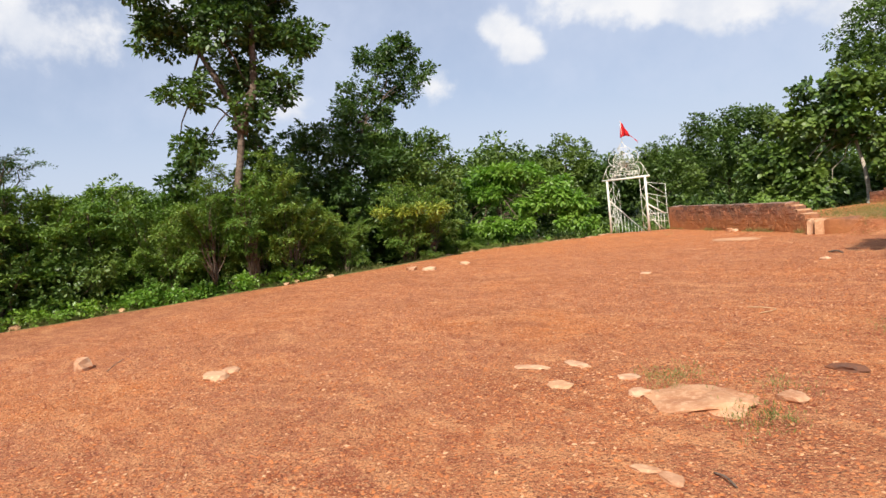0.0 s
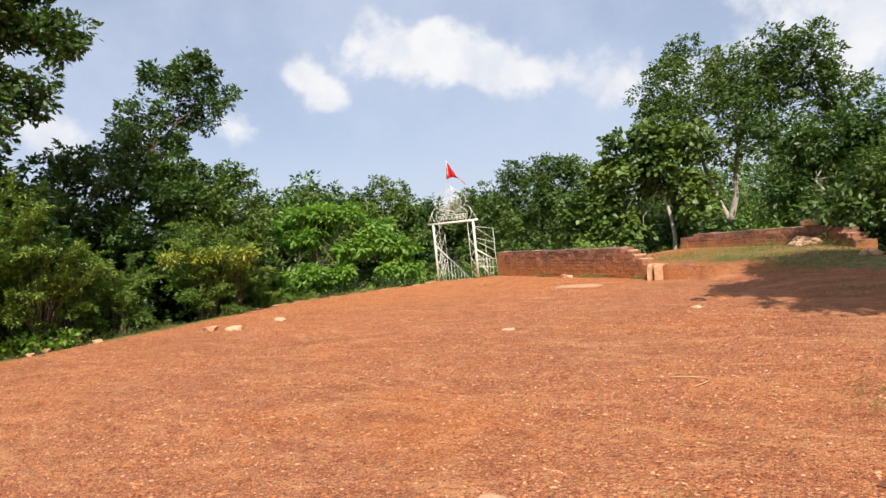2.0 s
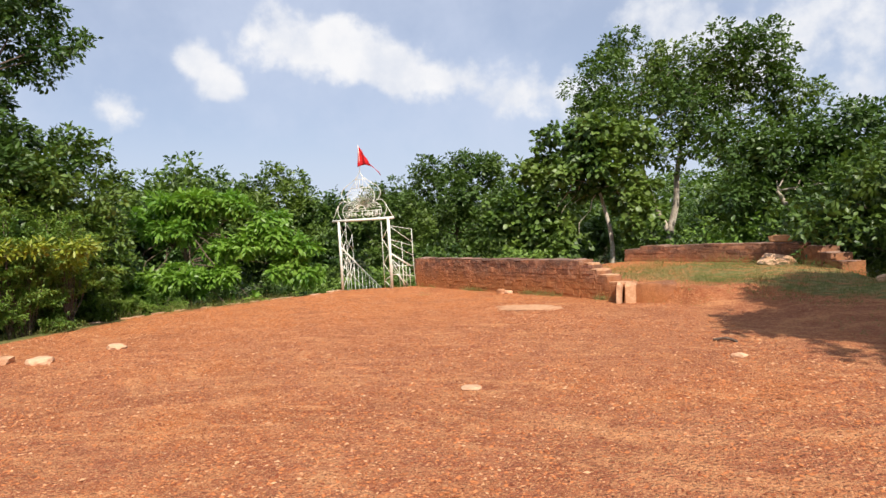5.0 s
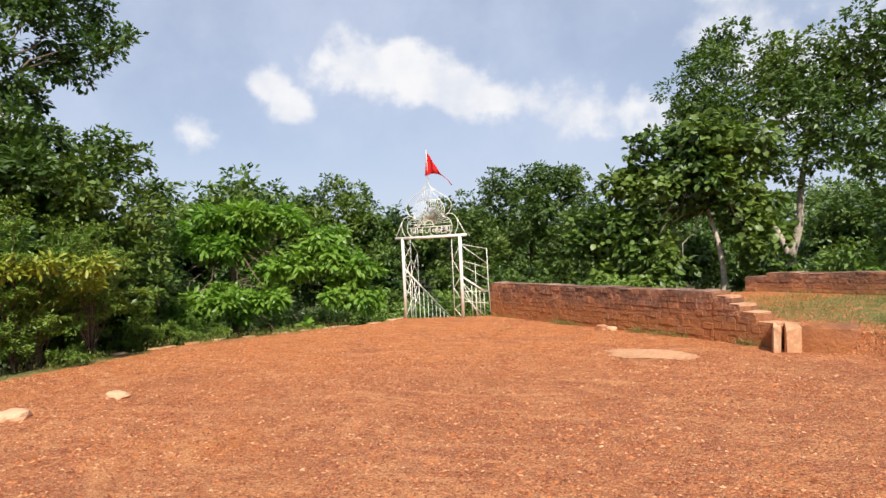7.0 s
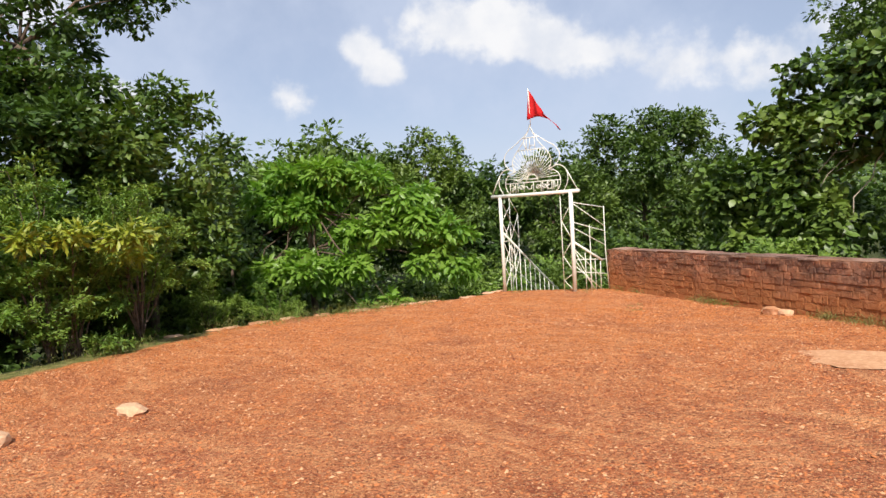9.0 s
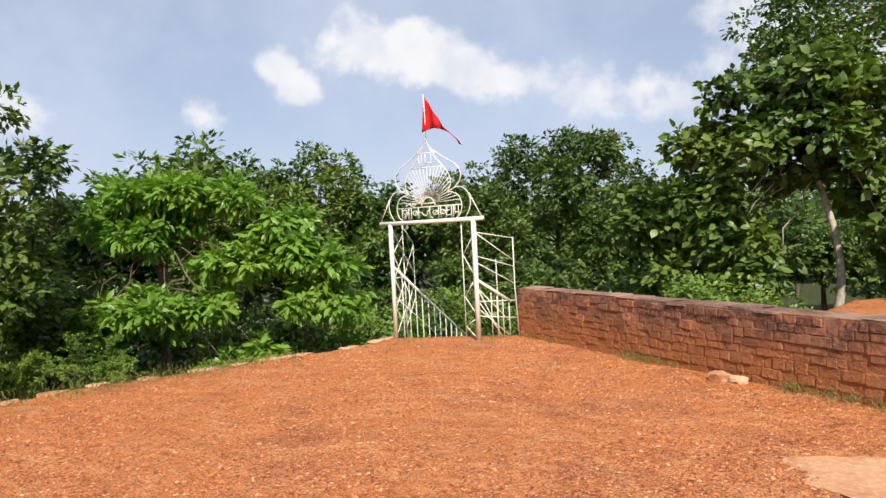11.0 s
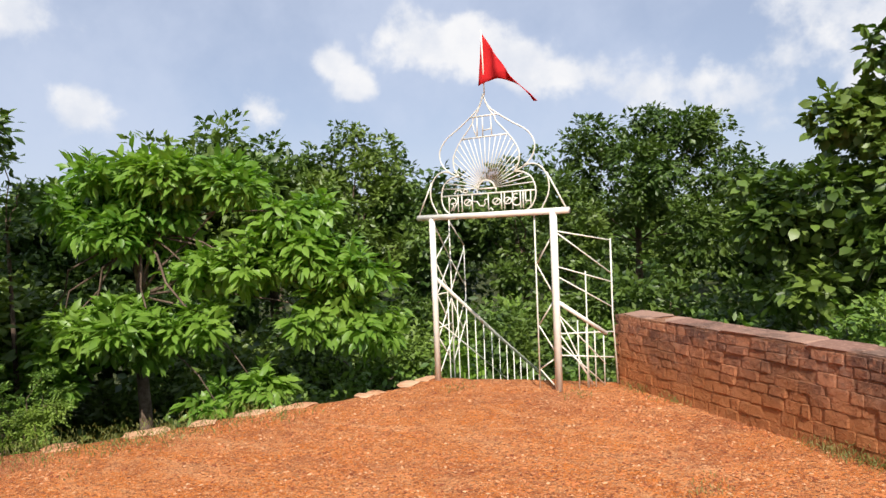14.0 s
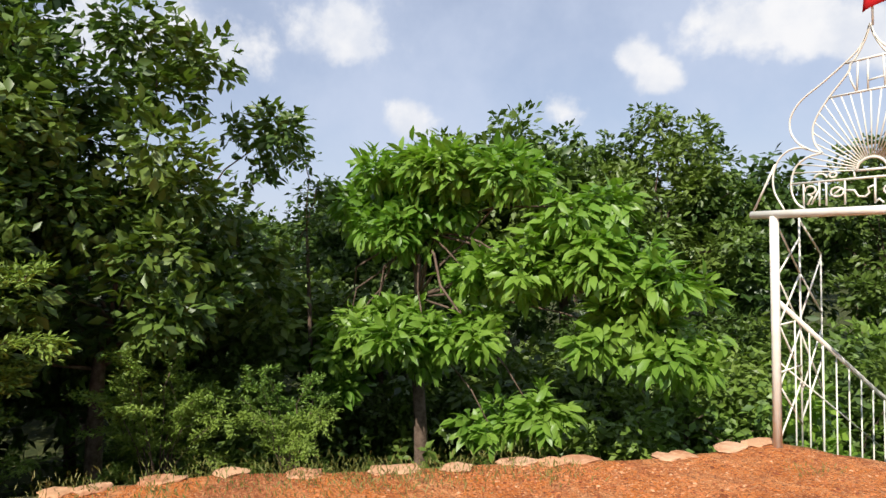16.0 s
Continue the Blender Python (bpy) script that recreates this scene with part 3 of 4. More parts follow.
def leaf_cloud(name, mat, twigs, rng, length, width, per_twig, spread, droop=0.25, big=False, up=0.35):
    """A mesh of many folded leaves; twigs: rows of place and outward way."""
    twigs = np.asarray(twigs, float)
    n = len(twigs) * per_twig
    c = np.repeat(twigs[:, :3], per_twig, 0)
    out = np.repeat(twigs[:, 3:6], per_twig, 0)
    turn = rng.normal(0, 1, (n, 3))
    turn[:, 2] *= 0.5
    d = out * 0.8 + turn * 0.75
    d[:, 2] -= droop
    d /= np.linalg.norm(d, axis=1)[:, None] + 1e-9
    nrm = rng.normal(0, 0.55, (n, 3)) + out * 0.35
    nrm[:, 2] += up + 0.55
    nrm -= (nrm * d).sum(1)[:, None] * d
    nrm /= np.linalg.norm(nrm, axis=1)[:, None] + 1e-9
    side = np.cross(d, nrm)
    size = length * rng.uniform(0.65, 1.2, n)[:, None]
    wide = size * width
    base = c + rng.normal(0, spread, (n, 3)) + d * size * 0.15
    if big:
        lift, tip = nrm * size * 0.07, nrm * size * 0.18
        rows = [base, base + d * size * 0.28 + side * wide * 0.85 + lift, base + d * size * 0.30, base + d * size * 0.28 - side * wide * 0.85 + lift,
                base + d * size * 0.62 + side * wide * 0.9, base + d * size * 0.66 - lift * 0.6, base + d * size * 0.62 - side * wide * 0.9, base + d * size - tip]
        tri = [(0, 1, 2), (0, 2, 3), (1, 4, 5), (1, 5, 2), (2, 5, 6), (2, 6, 3), (4, 7, 5), (5, 7, 6)]
    else:
        rows = [base, base + d * size * 0.5 + side * wide + nrm * size * 0.08, base + d * size, base + d * size * 0.5 - side * wide + nrm * size * 0.08]
        tri = [(0, 1, 2), (0, 2, 3)]
    k = len(rows)
    co = np.stack(rows, 1).reshape(-1, 3)
    idx = (np.arange(n)[:, None, None] * k + np.array(tri)[None]).reshape(-1)
    me = bpy.data.meshes.new(name)
    me.vertices.add(len(co))
    me.vertices.foreach_set("co", co.ravel())
    me.loops.add(len(idx))
    me.loops.foreach_set("vertex_index", idx)
    me.polygons.add(len(idx) // 3)
    me.polygons.foreach_set("loop_start", np.arange(0, len(idx), 3))
    me.materials.append(mat)
    me.update(calc_edges=True)
    return me


def lobe_twigs(lobes, per_area, rng, flat=0.8):
    """Twigs spread over clumps: each lobe is broken into smaller clumps, with gaps."""
    rows = []
    for x, y, z, r in lobes:
        subs = max(6, int(11 * r))
        cs = rng.normal(0, 1, (subs, 3))
        cs /= np.linalg.norm(cs, axis=1)[:, None]
        cs *= r * rng.uniform(0.45, 0.85, subs)[:, None]
        cs[:, 2] *= flat
        rr = r * rng.uniform(0.30, 0.52, subs)
        for c, q in zip(cs, rr):
            n = max(6, int(per_area * q * q * 9))
            d = rng.normal(0, 1, (n, 3))
            d /= np.linalg.norm(d, axis=1)[:, None]
            p = d * q * rng.uniform(0.25, 1.05, n)[:, None] ** 0.6
            p[:, 2] *= 0.75
            rows.append(np.hstack([np.array([x, y, z]) + c + p, d]))
    return np.concatenate(rows)


def limb(a, b, r0, r1, rng, sag=0.12):
    a, b = Vector(a), Vector(b)
    pts = []
    for i in range(6):
        t = i / 5
        w = (b - a).length * sag * math.sin(math.pi * t)
        pts.append(a.lerp(b, t) + Vector((rng.normal(0, 0.35), rng.normal(0, 0.35), 0.5)) * w)
    return pts, [r0 + (r1 - r0) * i / 5 for i in range(6)]


def tree(label, base, lobes, mat, seed, stems=None, trunk_r=0.16, bark=None, leaf=0.13, width=0.26, per_area=9, per_twig=6, droop=0.25, big=False, spread=0.05,
         flat=0.8, category="tree", group="trees on the slope", name="tree", up=0.35):
    """lobes are relative to the base: x, y, z, radius. stems: lists of points for trunks."""
    rng = np.random.default_rng(seed)
    bark = bark or BARK
    t = thing(name, label, category, base, group)
    part("crown", leaf_cloud("crown", mat, lobe_twigs(lobes, per_area, rng, flat), rng, leaf, width, per_twig, spread, droop, big, up), t)
    if stems is None:
        mx, my = np.mean([l[0] for l in lobes]), np.mean([l[1] for l in lobes])
        low = min(l[2] for l in lobes)
        stems = [[(0, 0, -0.3), (mx * 0.1, my * 0.1, low * 0.45), (mx * 0.4, my * 0.4, low * 0.95), (mx * 0.8, my * 0.8, low + 0.4)]]
    trunks = []
    for st in stems:
        pts = spline(st, 4)
        rad = [trunk_r * (1 - 0.62 * i / (len(pts) - 1)) for i in range(len(pts))]
        rad[0] *= 1.35
        trunks.append(part("trunk", tube(pts, rad, bark, 9, "trunk"), t))
    for x, y, z, r in lobes:
        pick = int(rng.integers(len(stems)))
        st = stems[pick]
        a = st[-1] if rng.random() < 0.6 else st[-2]
        part("branch", tube(*limb(a, (x, y, z), trunk_r * 0.20, 0.008, rng), bark, 6, "branch"), trunks[pick])
    return t


def spray_shrub(label, base, tall, wide, mat, seed, arms=30, leaf=0.10, width=0.2, name="shrub", category="shrub", group="scrub on the slope", trunk=0.03):
    """Arching branches with flat feathery sprays of small leaves."""
    rng = np.random.default_rng(seed)
    t = thing(name, label, category, base, group)
    stem = part("trunk", tube([(0, 0, -0.4), (0.03, 0.02, tall * 0.12), (0.0, 0.05, tall * 0.3)], [trunk * 1.5, trunk, trunk * 0.7], BARK, 7, "trunk"), t)
    rows = []
    for i in range(arms):
        a = 2.4 * i + rng.normal(0, 0.3)
        rise = tall * rng.uniform(0.28, 1.0)
        run = wide * rng.uniform(0.45, 1.05) * (1.15 - 0.55 * rise / tall)
        side = Vector((math.cos(a), math.sin(a), 0))
        pts = []
        for j in range(8):
            u = j / 7
            pts.append(side * (run * u ** 1.15) + Vector((0, 0, tall * 0.08 + rise * (1 - (1 - u) ** 1.8) - 0.16 * run * u ** 4)) + Vector(rng.normal(0, 0.03 * tall * u, 3)))
        part("branch", tube(pts, [trunk * 0.5 * (1 - 0.85 * j / 7) for j in range(8)], BARK, 5, "branch"), stem)
        for u in np.linspace(0.38, 1.0, 11):
            q = u * 7
            j = min(6, int(q))
            p = pts[j].lerp(pts[j + 1], q - j)
            d = (pts[j + 1] - pts[j]).normalized()
            across = d.cross(Vector((0, 0, 1))).normalized()
            for sgn in (-1, 1):
                way = (d * 0.75 + across * sgn * rng.uniform(0.5, 1.0) + Vector((0, 0, rng.normal(0, 0.22)))).normalized()
                reach = wide * 0.26 * (1.25 - 0.6 * u) * rng.uniform(0.6, 1.2)
                for w in np.linspace(0.1, 1.0, 7):
                    e = p + way * (reach * w) - Vector((0, 0, 0.18 * reach * w * w))
                    rows.append((e.x, e.y, e.z, way.x, way.y, way.z))
    part("crown", leaf_cloud("crown", mat, rows, rng, leaf, width, 4, 0.022, 0.1, False, 0.9), t)
    return t


def scattered(n, rx, rz, z, r, seed):
    rng = np.random.default_rng(seed)
    out = []
    for i in range(n):
        a = 2 * math.pi * (i + rng.uniform(0, 0.6)) / n
        q = rng.uniform(0.25, 1.0)
        out.append((rx * q * math.cos(a), rx * q * math.sin(a), z + rz * (1 - 1.5 * q * q + rng.uniform(-0.3, 0.3)), r * rng.uniform(0.75, 1.2)))
    return out


def ground_at(x, y):
    return (x, y, ground_z(x, y))


# bright broad-leaved tree just below the rim
tree("small tree with broad bright drooping leaves below the rim", (-6.65, -0.9, -2.0),
     [(-2.0, 0.1, 4.4, 0.6), (-1.2, 0.0, 4.0, 0.55), (0.9, 0.3, 3.4, 0.55), (2.6, 1.3, 2.7, 0.6), (-1.5, 0.2, 4.6, 0.7), (-0.5, 0.0, 4.75, 0.75), (0.5, 0.4, 4.8, 0.75), (1.5, 0.9, 4.7, 0.65), (-0.3, -0.2, 4.0, 0.65), (0.4, 0.2, 4.1, 0.6),
      (-2.7, -0.7, 2.1, 0.55), (-2.2, -0.2, 2.5, 0.55), (-1.8, -0.5, 2.25, 0.65), (-0.9, -0.7, 2.35, 0.7), (0.0, -0.5, 2.5, 0.75), (0.6, -0.2, 2.4, 0.75), (1.2, 0.3, 2.55, 0.6),
      (1.5, 0.8, 3.5, 0.75), (2.3, 1.3, 3.55, 0.75), (3.0, 1.5, 3.2, 0.65), (3.4, 1.6, 2.5, 0.65), (2.0, 0.6, 1.6, 0.45), (1.4, 0.3, 1.4, 0.4), (2.2, 1.3, 4.2, 0.6), (-0.9, -0.8, 1.75, 0.4)],
     LEAF_BROAD, 11, stems=[[(0, 0, -0.4), (0.05, 0, 1.0), (0.0, 0, 2.0), (-0.1, 0.1, 3.0), (-0.1, 0.1, 4.0)]], trunk_r=0.12, leaf=0.24, width=0.20, per_area=25, per_twig=7,
     droop=0.35, big=True, spread=0.03, flat=0.5, group="")

# tall trees on the slope along the rim
tree("tall dark-leaved tree with a bare brown trunk on the slope", (-4.9, -13.25, -1.0),
     [(-0.1, -1.1, 6.5, 0.75), (-0.2, 0.3, 6.9, 0.9), (0.1, 1.4, 6.7, 0.8), (0.2, 0.5, 5.9, 0.6), (-0.1, -1.5, 8.0, 0.85), (0.1, -0.4, 8.3, 1.0), (-0.2, 1.0, 8.1, 0.9), (0.3, 2.1, 8.1, 0.85), (0.1, -1.9, 9.1, 0.8),
      (0.2, 0.2, 9.4, 1.1), (0.0, 1.9, 9.3, 1.0), (0.1, -0.8, 10.3, 1.0), (0.2, 1.0, 10.5, 1.1), (-0.3, -0.9, 4.9, 0.75), (-0.9, -1.3, 4.2, 0.7), (-0.5, 0.9, 5.2, 0.7), (-0.5, 1.5, 4.4, 0.8), (-0.8, 0.4, 3.7, 0.8), (-0.4, 1.9, 3.4, 0.8)],
     LEAF_DARK, 21, stems=[[(0, 0.25, -0.3), (0.15, 0.1, 1.8), (0.05, -0.1, 3.4), (0.1, 0.2, 5.6), (-0.1, -0.6, 7.6)], [(0.1, 0.2, 5.4), (0.2, 0.7, 6.6), (0.2, 0.9, 8.6)]], trunk_r=0.17, leaf=0.18, per_area=27, per_twig=6)
tree("tall tree with a leaning trunk and a high open crown", (-7.0, -8.9, -2.0),
     [(-0.9, 4.3, 8.6, 0.9), (-1.2, 3.5, 9.6, 0.9), (-1.4, 4.8, 10.2, 0.9), (-1.0, 5.3, 9.3, 0.8), (-0.8, 2.2, 8.4, 0.8), (-0.3, 1.0, 7.0, 0.8), (-0.6, 1.7, 7.7, 0.8), (-0.9, 3.0, 7.6, 0.8), (-0.2, 1.6, 6.2, 0.9), (0.0, -1.2, 6.2, 0.9), (0.2, 0.0, 6.3, 0.9), (0.1, -1.7, 5.0, 1.0), (0.3, 2.4, 6.4, 0.9), (0.2, 3.5, 5.6, 0.8),
      (0.4, 0.2, 5.0, 1.0), (0.6, 1.6, 5.5, 1.2), (0.9, 2.6, 5.2, 1.1), (0.4, 3.2, 4.5, 1.1), (1.0, 2.0, 4.0, 1.1), (-0.2, 0.9, 4.0, 1.1), (0.6, 2.9, 3.2, 1.0), (0.3, -0.6, 4.4, 0.9), (-0.6, 2.6, 6.0, 0.9)],
     LEAF_DARK, 22, stems=[[(0, 0, -0.3), (-0.1, -0.25, 1.9), (0.1, -0.1, 3.2), (0.0, 0.6, 5.0), (-0.6, 2.2, 7.2)]], trunk_r=0.17, leaf=0.17, per_area=23, per_twig=6)
tree("dense dark tree crowding the rim", (-6.6, -5.2, -2.4),
     [(0.2, -1.0, 5.6, 1.1), (0.3, 0.4, 5.0, 1.1), (-0.4, 0.9, 6.5, 1.0), (-0.9, 2.2, 5.6, 0.8), (-0.7, 1.9, 3.4, 0.9), (-0.6, -1.2, 6.8, 1.0), (0.9, -0.6, 4.0, 1.0), (0.7, 0.8, 3.8, 0.9), (0.5, -1.4, 3.0, 0.9), (-0.4, 1.6, 4.4, 0.9), (-0.8, 0.3, 3.4, 1.0)],
     LEAF_MID, 23, trunk_r=0.13, leaf=0.18, per_area=16, per_twig=6)
tree("slender dark sapling with sparse leaves", (-8.5, -1.9, -2.6), [(0, 0, 5.9, 0.35), (0.2, 0.1, 5.3, 0.45), (-0.3, 0.1, 4.9, 0.5), (0.1, -0.3, 4.3, 0.6)],
     LEAF_DARK, 24, trunk_r=0.05, leaf=0.13, per_area=9, per_twig=5)
tree("rounded green tree behind the broad-leaved one", (-8.9, 6.9, -3.0), [(0, 0, 7.3, 0.8), (-1.0, -0.2, 6.6, 1.0), (0.9, 0.2, 6.5, 1.1), (1.8, 0.2, 5.7, 1.0), (-1.7, 0, 5.6, 1.0), (0.2, -0.8, 5.4, 1.3), (1.2, -0.6, 4.4, 1.2), (-1.0, -0.8, 4.4, 1.2), (2.4, -0.3, 4.4, 1.0)],
     LEAF_MID, 25, leaf=0.19, per_area=13)
tree("rounded green tree beyond the gate", (-2.8, 12.8, -3.0), [(-1.4, 0, 7.3, 1.1), (0.2, 0, 7.7, 1.1), (1.6, 0.2, 7.2, 1.2), (-2.2, -0.2, 6.0, 1.2), (2.6, 0, 5.8, 1.2), (0.2, -1.0, 6.0, 1.5), (-1.2, -1.0, 4.6, 1.3), (1.6, -1.0, 4.5, 1.3)],
     LEAF_MID, 26, leaf=0.20, per_area=12)
tree("leafy green tree standing behind the gate", (-5.2, 10.0, -3.0), [(0, 0, 6.6, 0.8), (-0.9, 0, 6.0, 0.9), (0.9, 0.1, 6.0, 0.9), (0.0, -0.6, 5.2, 1.1), (-1.3, -0.3, 4.7, 1.0), (1.4, -0.2, 4.7, 1.0), (0.1, -0.8, 3.8, 1.0)],
     LEAF_MID, 27, leaf=0.19, per_area=13)
# trees behind the ruined walls
tree("spreading tree with a pale forked trunk behind the ruined wall", (7.1, 7.6, -0.6),
     [(-1.6, 2.0, 8.7, 1.2), (-2.6, 1.2, 7.3, 1.2), (-0.6, 1.0, 7.8, 1.3), (0.8, 0.6, 7.0, 1.3), (2.4, 0.3, 7.9, 1.1), (3.2, 0.0, 7.5, 1.1), (3.9, -0.2, 6.7, 0.9), (1.8, 0.2, 6.2, 1.1), (-1.4, 0.4, 6.2, 1.3), (0.4, -0.4, 5.6, 1.2), (-3.0, 0.6, 6.2, 0.9), (2.9, 0.2, 5.4, 1.0), (0.0, -0.5, 4.4, 1.0), (1.4, -0.4, 4.5, 1.1), (-1.4, -0.3, 4.7, 1.0), (2.5, -0.2, 4.2, 1.0), (1.6, 0.6, 7.6, 1.1), (3.0, 0.1, 6.5, 1.1), (2.2, 0.4, 7.0, 1.0), (4.3, 0.0, 5.8, 1.0), (3.7, 0.2, 4.8, 1.0), (0.3, 0.4, 6.6, 1.1), (-2.2, 0.9, 6.6, 1.0)],
     LEAF_MID, 31, stems=[[(0, 0, -0.3), (0.02, 0, 1.0), (0.05, 0, 1.6), (-0.45, 0.1, 2.9), (-0.9, 0.4, 4.6), (-1.2, 0.8, 6.4)], [(0.05, 0, 1.5), (0.35, 0, 2.6), (0.42, 0, 3.6), (0.7, 0.2, 5.0), (1.2, 0.2, 6.4)]],
     trunk_r=0.13, bark=BARK_PALE, leaf=0.17, per_area=10, per_twig=6)
tree("broad-leaved bushy tree with a crooked pale stem", (4.9, 5.6, -0.6),
     [(-1.0, 0.4, 4.8, 1.0), (0.2, 0.2, 5.2, 1.1), (1.2, 0.2, 4.7, 1.0), (-1.8, 0.5, 3.7, 1.1), (-0.6, -0.2, 3.6, 1.1), (0.9, -0.2, 3.3, 0.9), (-2.4, 0.3, 2.4, 1.0), (-1.2, -0.3, 2.2, 1.0), (0.3, -0.5, 4.2, 0.9), (1.3, -0.6, 1.9, 0.5), (-3.0, 0.2, 1.4, 0.8), (-2.0, -0.4, 1.3, 0.9), (-0.7, -0.5, 1.2, 0.8), (1.5, 0.3, 2.6, 0.9), (2.0, 0.4, 1.4, 0.7), (-3.4, 0.6, 2.6, 0.9)],
     LEAF_MID, 32, stems=[[(0.3, 0, -0.3), (0.55, 0, 0.8), (0.5, 0, 1.9), (0.2, 0.1, 3.2), (0, 0.2, 4.2)]],
     trunk_r=0.10, bark=BARK_PALE, leaf=0.22, width=0.36, per_area=14, per_twig=5, big=True)
tree("dark spreading tree with bare pale limbs", (12.4, 4.2, -1.3),
     [(-1.4, 0.2, 4.6, 1.1), (0.0, 0, 4.9, 1.1), (1.4, 0, 4.6, 1.1), (-2.2, 0, 4.0, 1.1), (-0.6, -0.3, 4.2, 1.2), (1.0, -0.4, 4.0, 1.2), (2.4, -0.4, 4.4, 1.2), (-1.6, -0.2, 2.8, 0.9), (2.9, -0.6, 3.0, 1.0), (0.4, -0.6, 2.6, 1.0), (-2.5, -0.5, 4.4, 1.0), (-3.0, -0.3, 3.2, 1.0), (-1.6, -0.6, 3.7, 0.8), (-3.2, 0.3, 5.0, 1.0), (-0.4, -0.9, 3.3, 0.9), (-2.6, 0.4, 2.2, 0.9)],
     LEAF_DARK, 33, stems=[[(0, 0, -0.3), (-0.2, 0, 1.2), (-0.9, -0.3, 2.0), (-1.9, -0.8, 2.9), (-2.2, -0.9, 3.4)], [(0.1, 0, 0), (0.5, -0.2, 1.6), (0.8, -0.3, 3.2)]],
     trunk_r=0.13, bark=BARK_PALE, leaf=0.18, per_area=15)
tree("leafy tree at the end of the ruined wall", (14.6, -0.2, -0.6), scattered(10, 2.4, 1.0, 3.4, 1.1, 8), LEAF_DARK, 34, leaf=0.16, per_area=9)
tree("shade tree standing beside the open ground", (15.4, -10.2, -0.1), scattered(18, 2.9, 1.2, 5.6, 1.5, 9), LEAF_DARK, 35, leaf=0.19, per_area=14, group="")
# feathery shrubs at the rim
THORN = spray_shrub("feathery thorn shrub with yellowing tips", (-4.5, -7.6, -0.9), 2.8, 1.45, LEAF_FINE, 41, arms=19, leaf=0.085, width=0.17)
tree("yellow-green leafy branch of a shrub arching over the rim", (-4.4, -7.5, -0.8), [(1.45, 0.2, 2.45, 0.2), (1.2, 0.0, 2.42, 0.2), (0.9, -0.4, 2.5, 0.22), (0.6, -0.9, 2.45, 0.25), (0.3, -1.4, 2.5, 0.25), (0.7, 0.5, 2.2, 0.2)], LEAF_GOLD, 42,
     stems=[[(0, 0, -0.3), (0.1, -0.1, 1.0), (0.35, -0.2, 1.9), (0.7, -0.2, 2.3)]], trunk_r=0.018, leaf=0.15, width=0.17, flat=0.35, per_area=26, category="shrub", name="shrub", group="scrub on the slope")
THICKET = spray_shrub("feathery green thorn thicket on the slope", (-6.7, -15.3, -1.7), 4.6, 2.3, LEAF_FINE, 43, arms=46, leaf=0.13, trunk=0.06)
for x, y, turn, size in ((-6.9, -18.0, 80, 0.92), (-7.6, -16.8, 200, 1.05), (-6.4, -13.4, 150, 0.84), (-7.4, -20.2, 20, 0.95), (-6.2, -11.3, 260, 0.78), (-6.6, -19.2, 310, 0.7)):
    copy_thing(THICKET, pose(x, y, ground_z(x, y) - 0.1, 0, 0, turn)).scale = (size, size, size)
spray_shrub("thorn tree with thin drooping sprays", (-6.6, -19.1, -1.7), 6.0, 1.9, LEAF_DARK, 45, arms=34, leaf=0.10, width=0.16, name="tree", category="tree", group="trees on the slope", trunk=0.09)

tree("young bright-leaved creeper on the stair rail", (-2.15, 1.5, -1.7), [(0, 0, 0.6, 0.35), (0.05, 0.1, 1.2, 0.35), (-0.1, 0, 1.7, 0.3), (0.15, 0.3, 0.9, 0.3)], LEAF_BROAD, 46, trunk_r=0.02, leaf=0.14, width=0.36, per_area=24, per_twig=4,
     category="shrub", name="shrub", group="scrub on the slope")

# the woods: a few kinds, repeated over slopes and valley
WOOD_KINDS = [
    tree("green leafy woodland tree on the slope", (-13.0, 2.0, -3.0), scattered(12, 2.5, 1.6, 4.6, 1.35, 51), LEAF_MID, 51, leaf=0.27, per_area=5, group="woodland trees"),
    tree("dark green leafy woodland tree on the slope", (-15.0, -7.0, -3.0), scattered(12, 2.3, 1.8, 4.3, 1.3, 52), LEAF_DARK, 52, leaf=0.27, per_area=5, group="woodland trees"),
    tree("low spreading green woodland tree on the slope", (2.0, 15.0, -3.0), scattered(11, 2.6, 1.2, 3.8, 1.3, 53), LEAF_MID, 53, leaf=0.27, per_area=5, group="woodland trees"),
    tree("bushy dark green understorey shrub on the slope", (-6.5, 3.2, -2.6), scattered(8, 1.2, 0.8, 1.5, 0.9, 54), LEAF_MID, 54, leaf=0.16, per_area=8, trunk_r=0.04, category="shrub", name="shrub", group="scrub on the slope"),
    tree("olive green understorey shrub on the slope", (-7.5, -10.8, -2.2), scattered(8, 1.2, 0.7, 1.3, 0.85, 55), LEAF_FINE, 55, leaf=0.14, per_area=9, trunk_r=0.04, category="shrub", name="shrub", group="scrub on the slope"),
]


def sow(kinds, spots, rng, lo, hi):
    for x, y in spots:
        k = WOOD_KINDS[kinds[int(rng.integers(len(kinds)))]]
        s = rng.uniform(lo, hi)
        m = pose(x, y, ground_z(x, y) - 0.1, 0, 0, rng.uniform(0, 360))
        c = copy_thing(k, m)
        c.scale = (s, s, s * rng.uniform(0.9, 1.1))


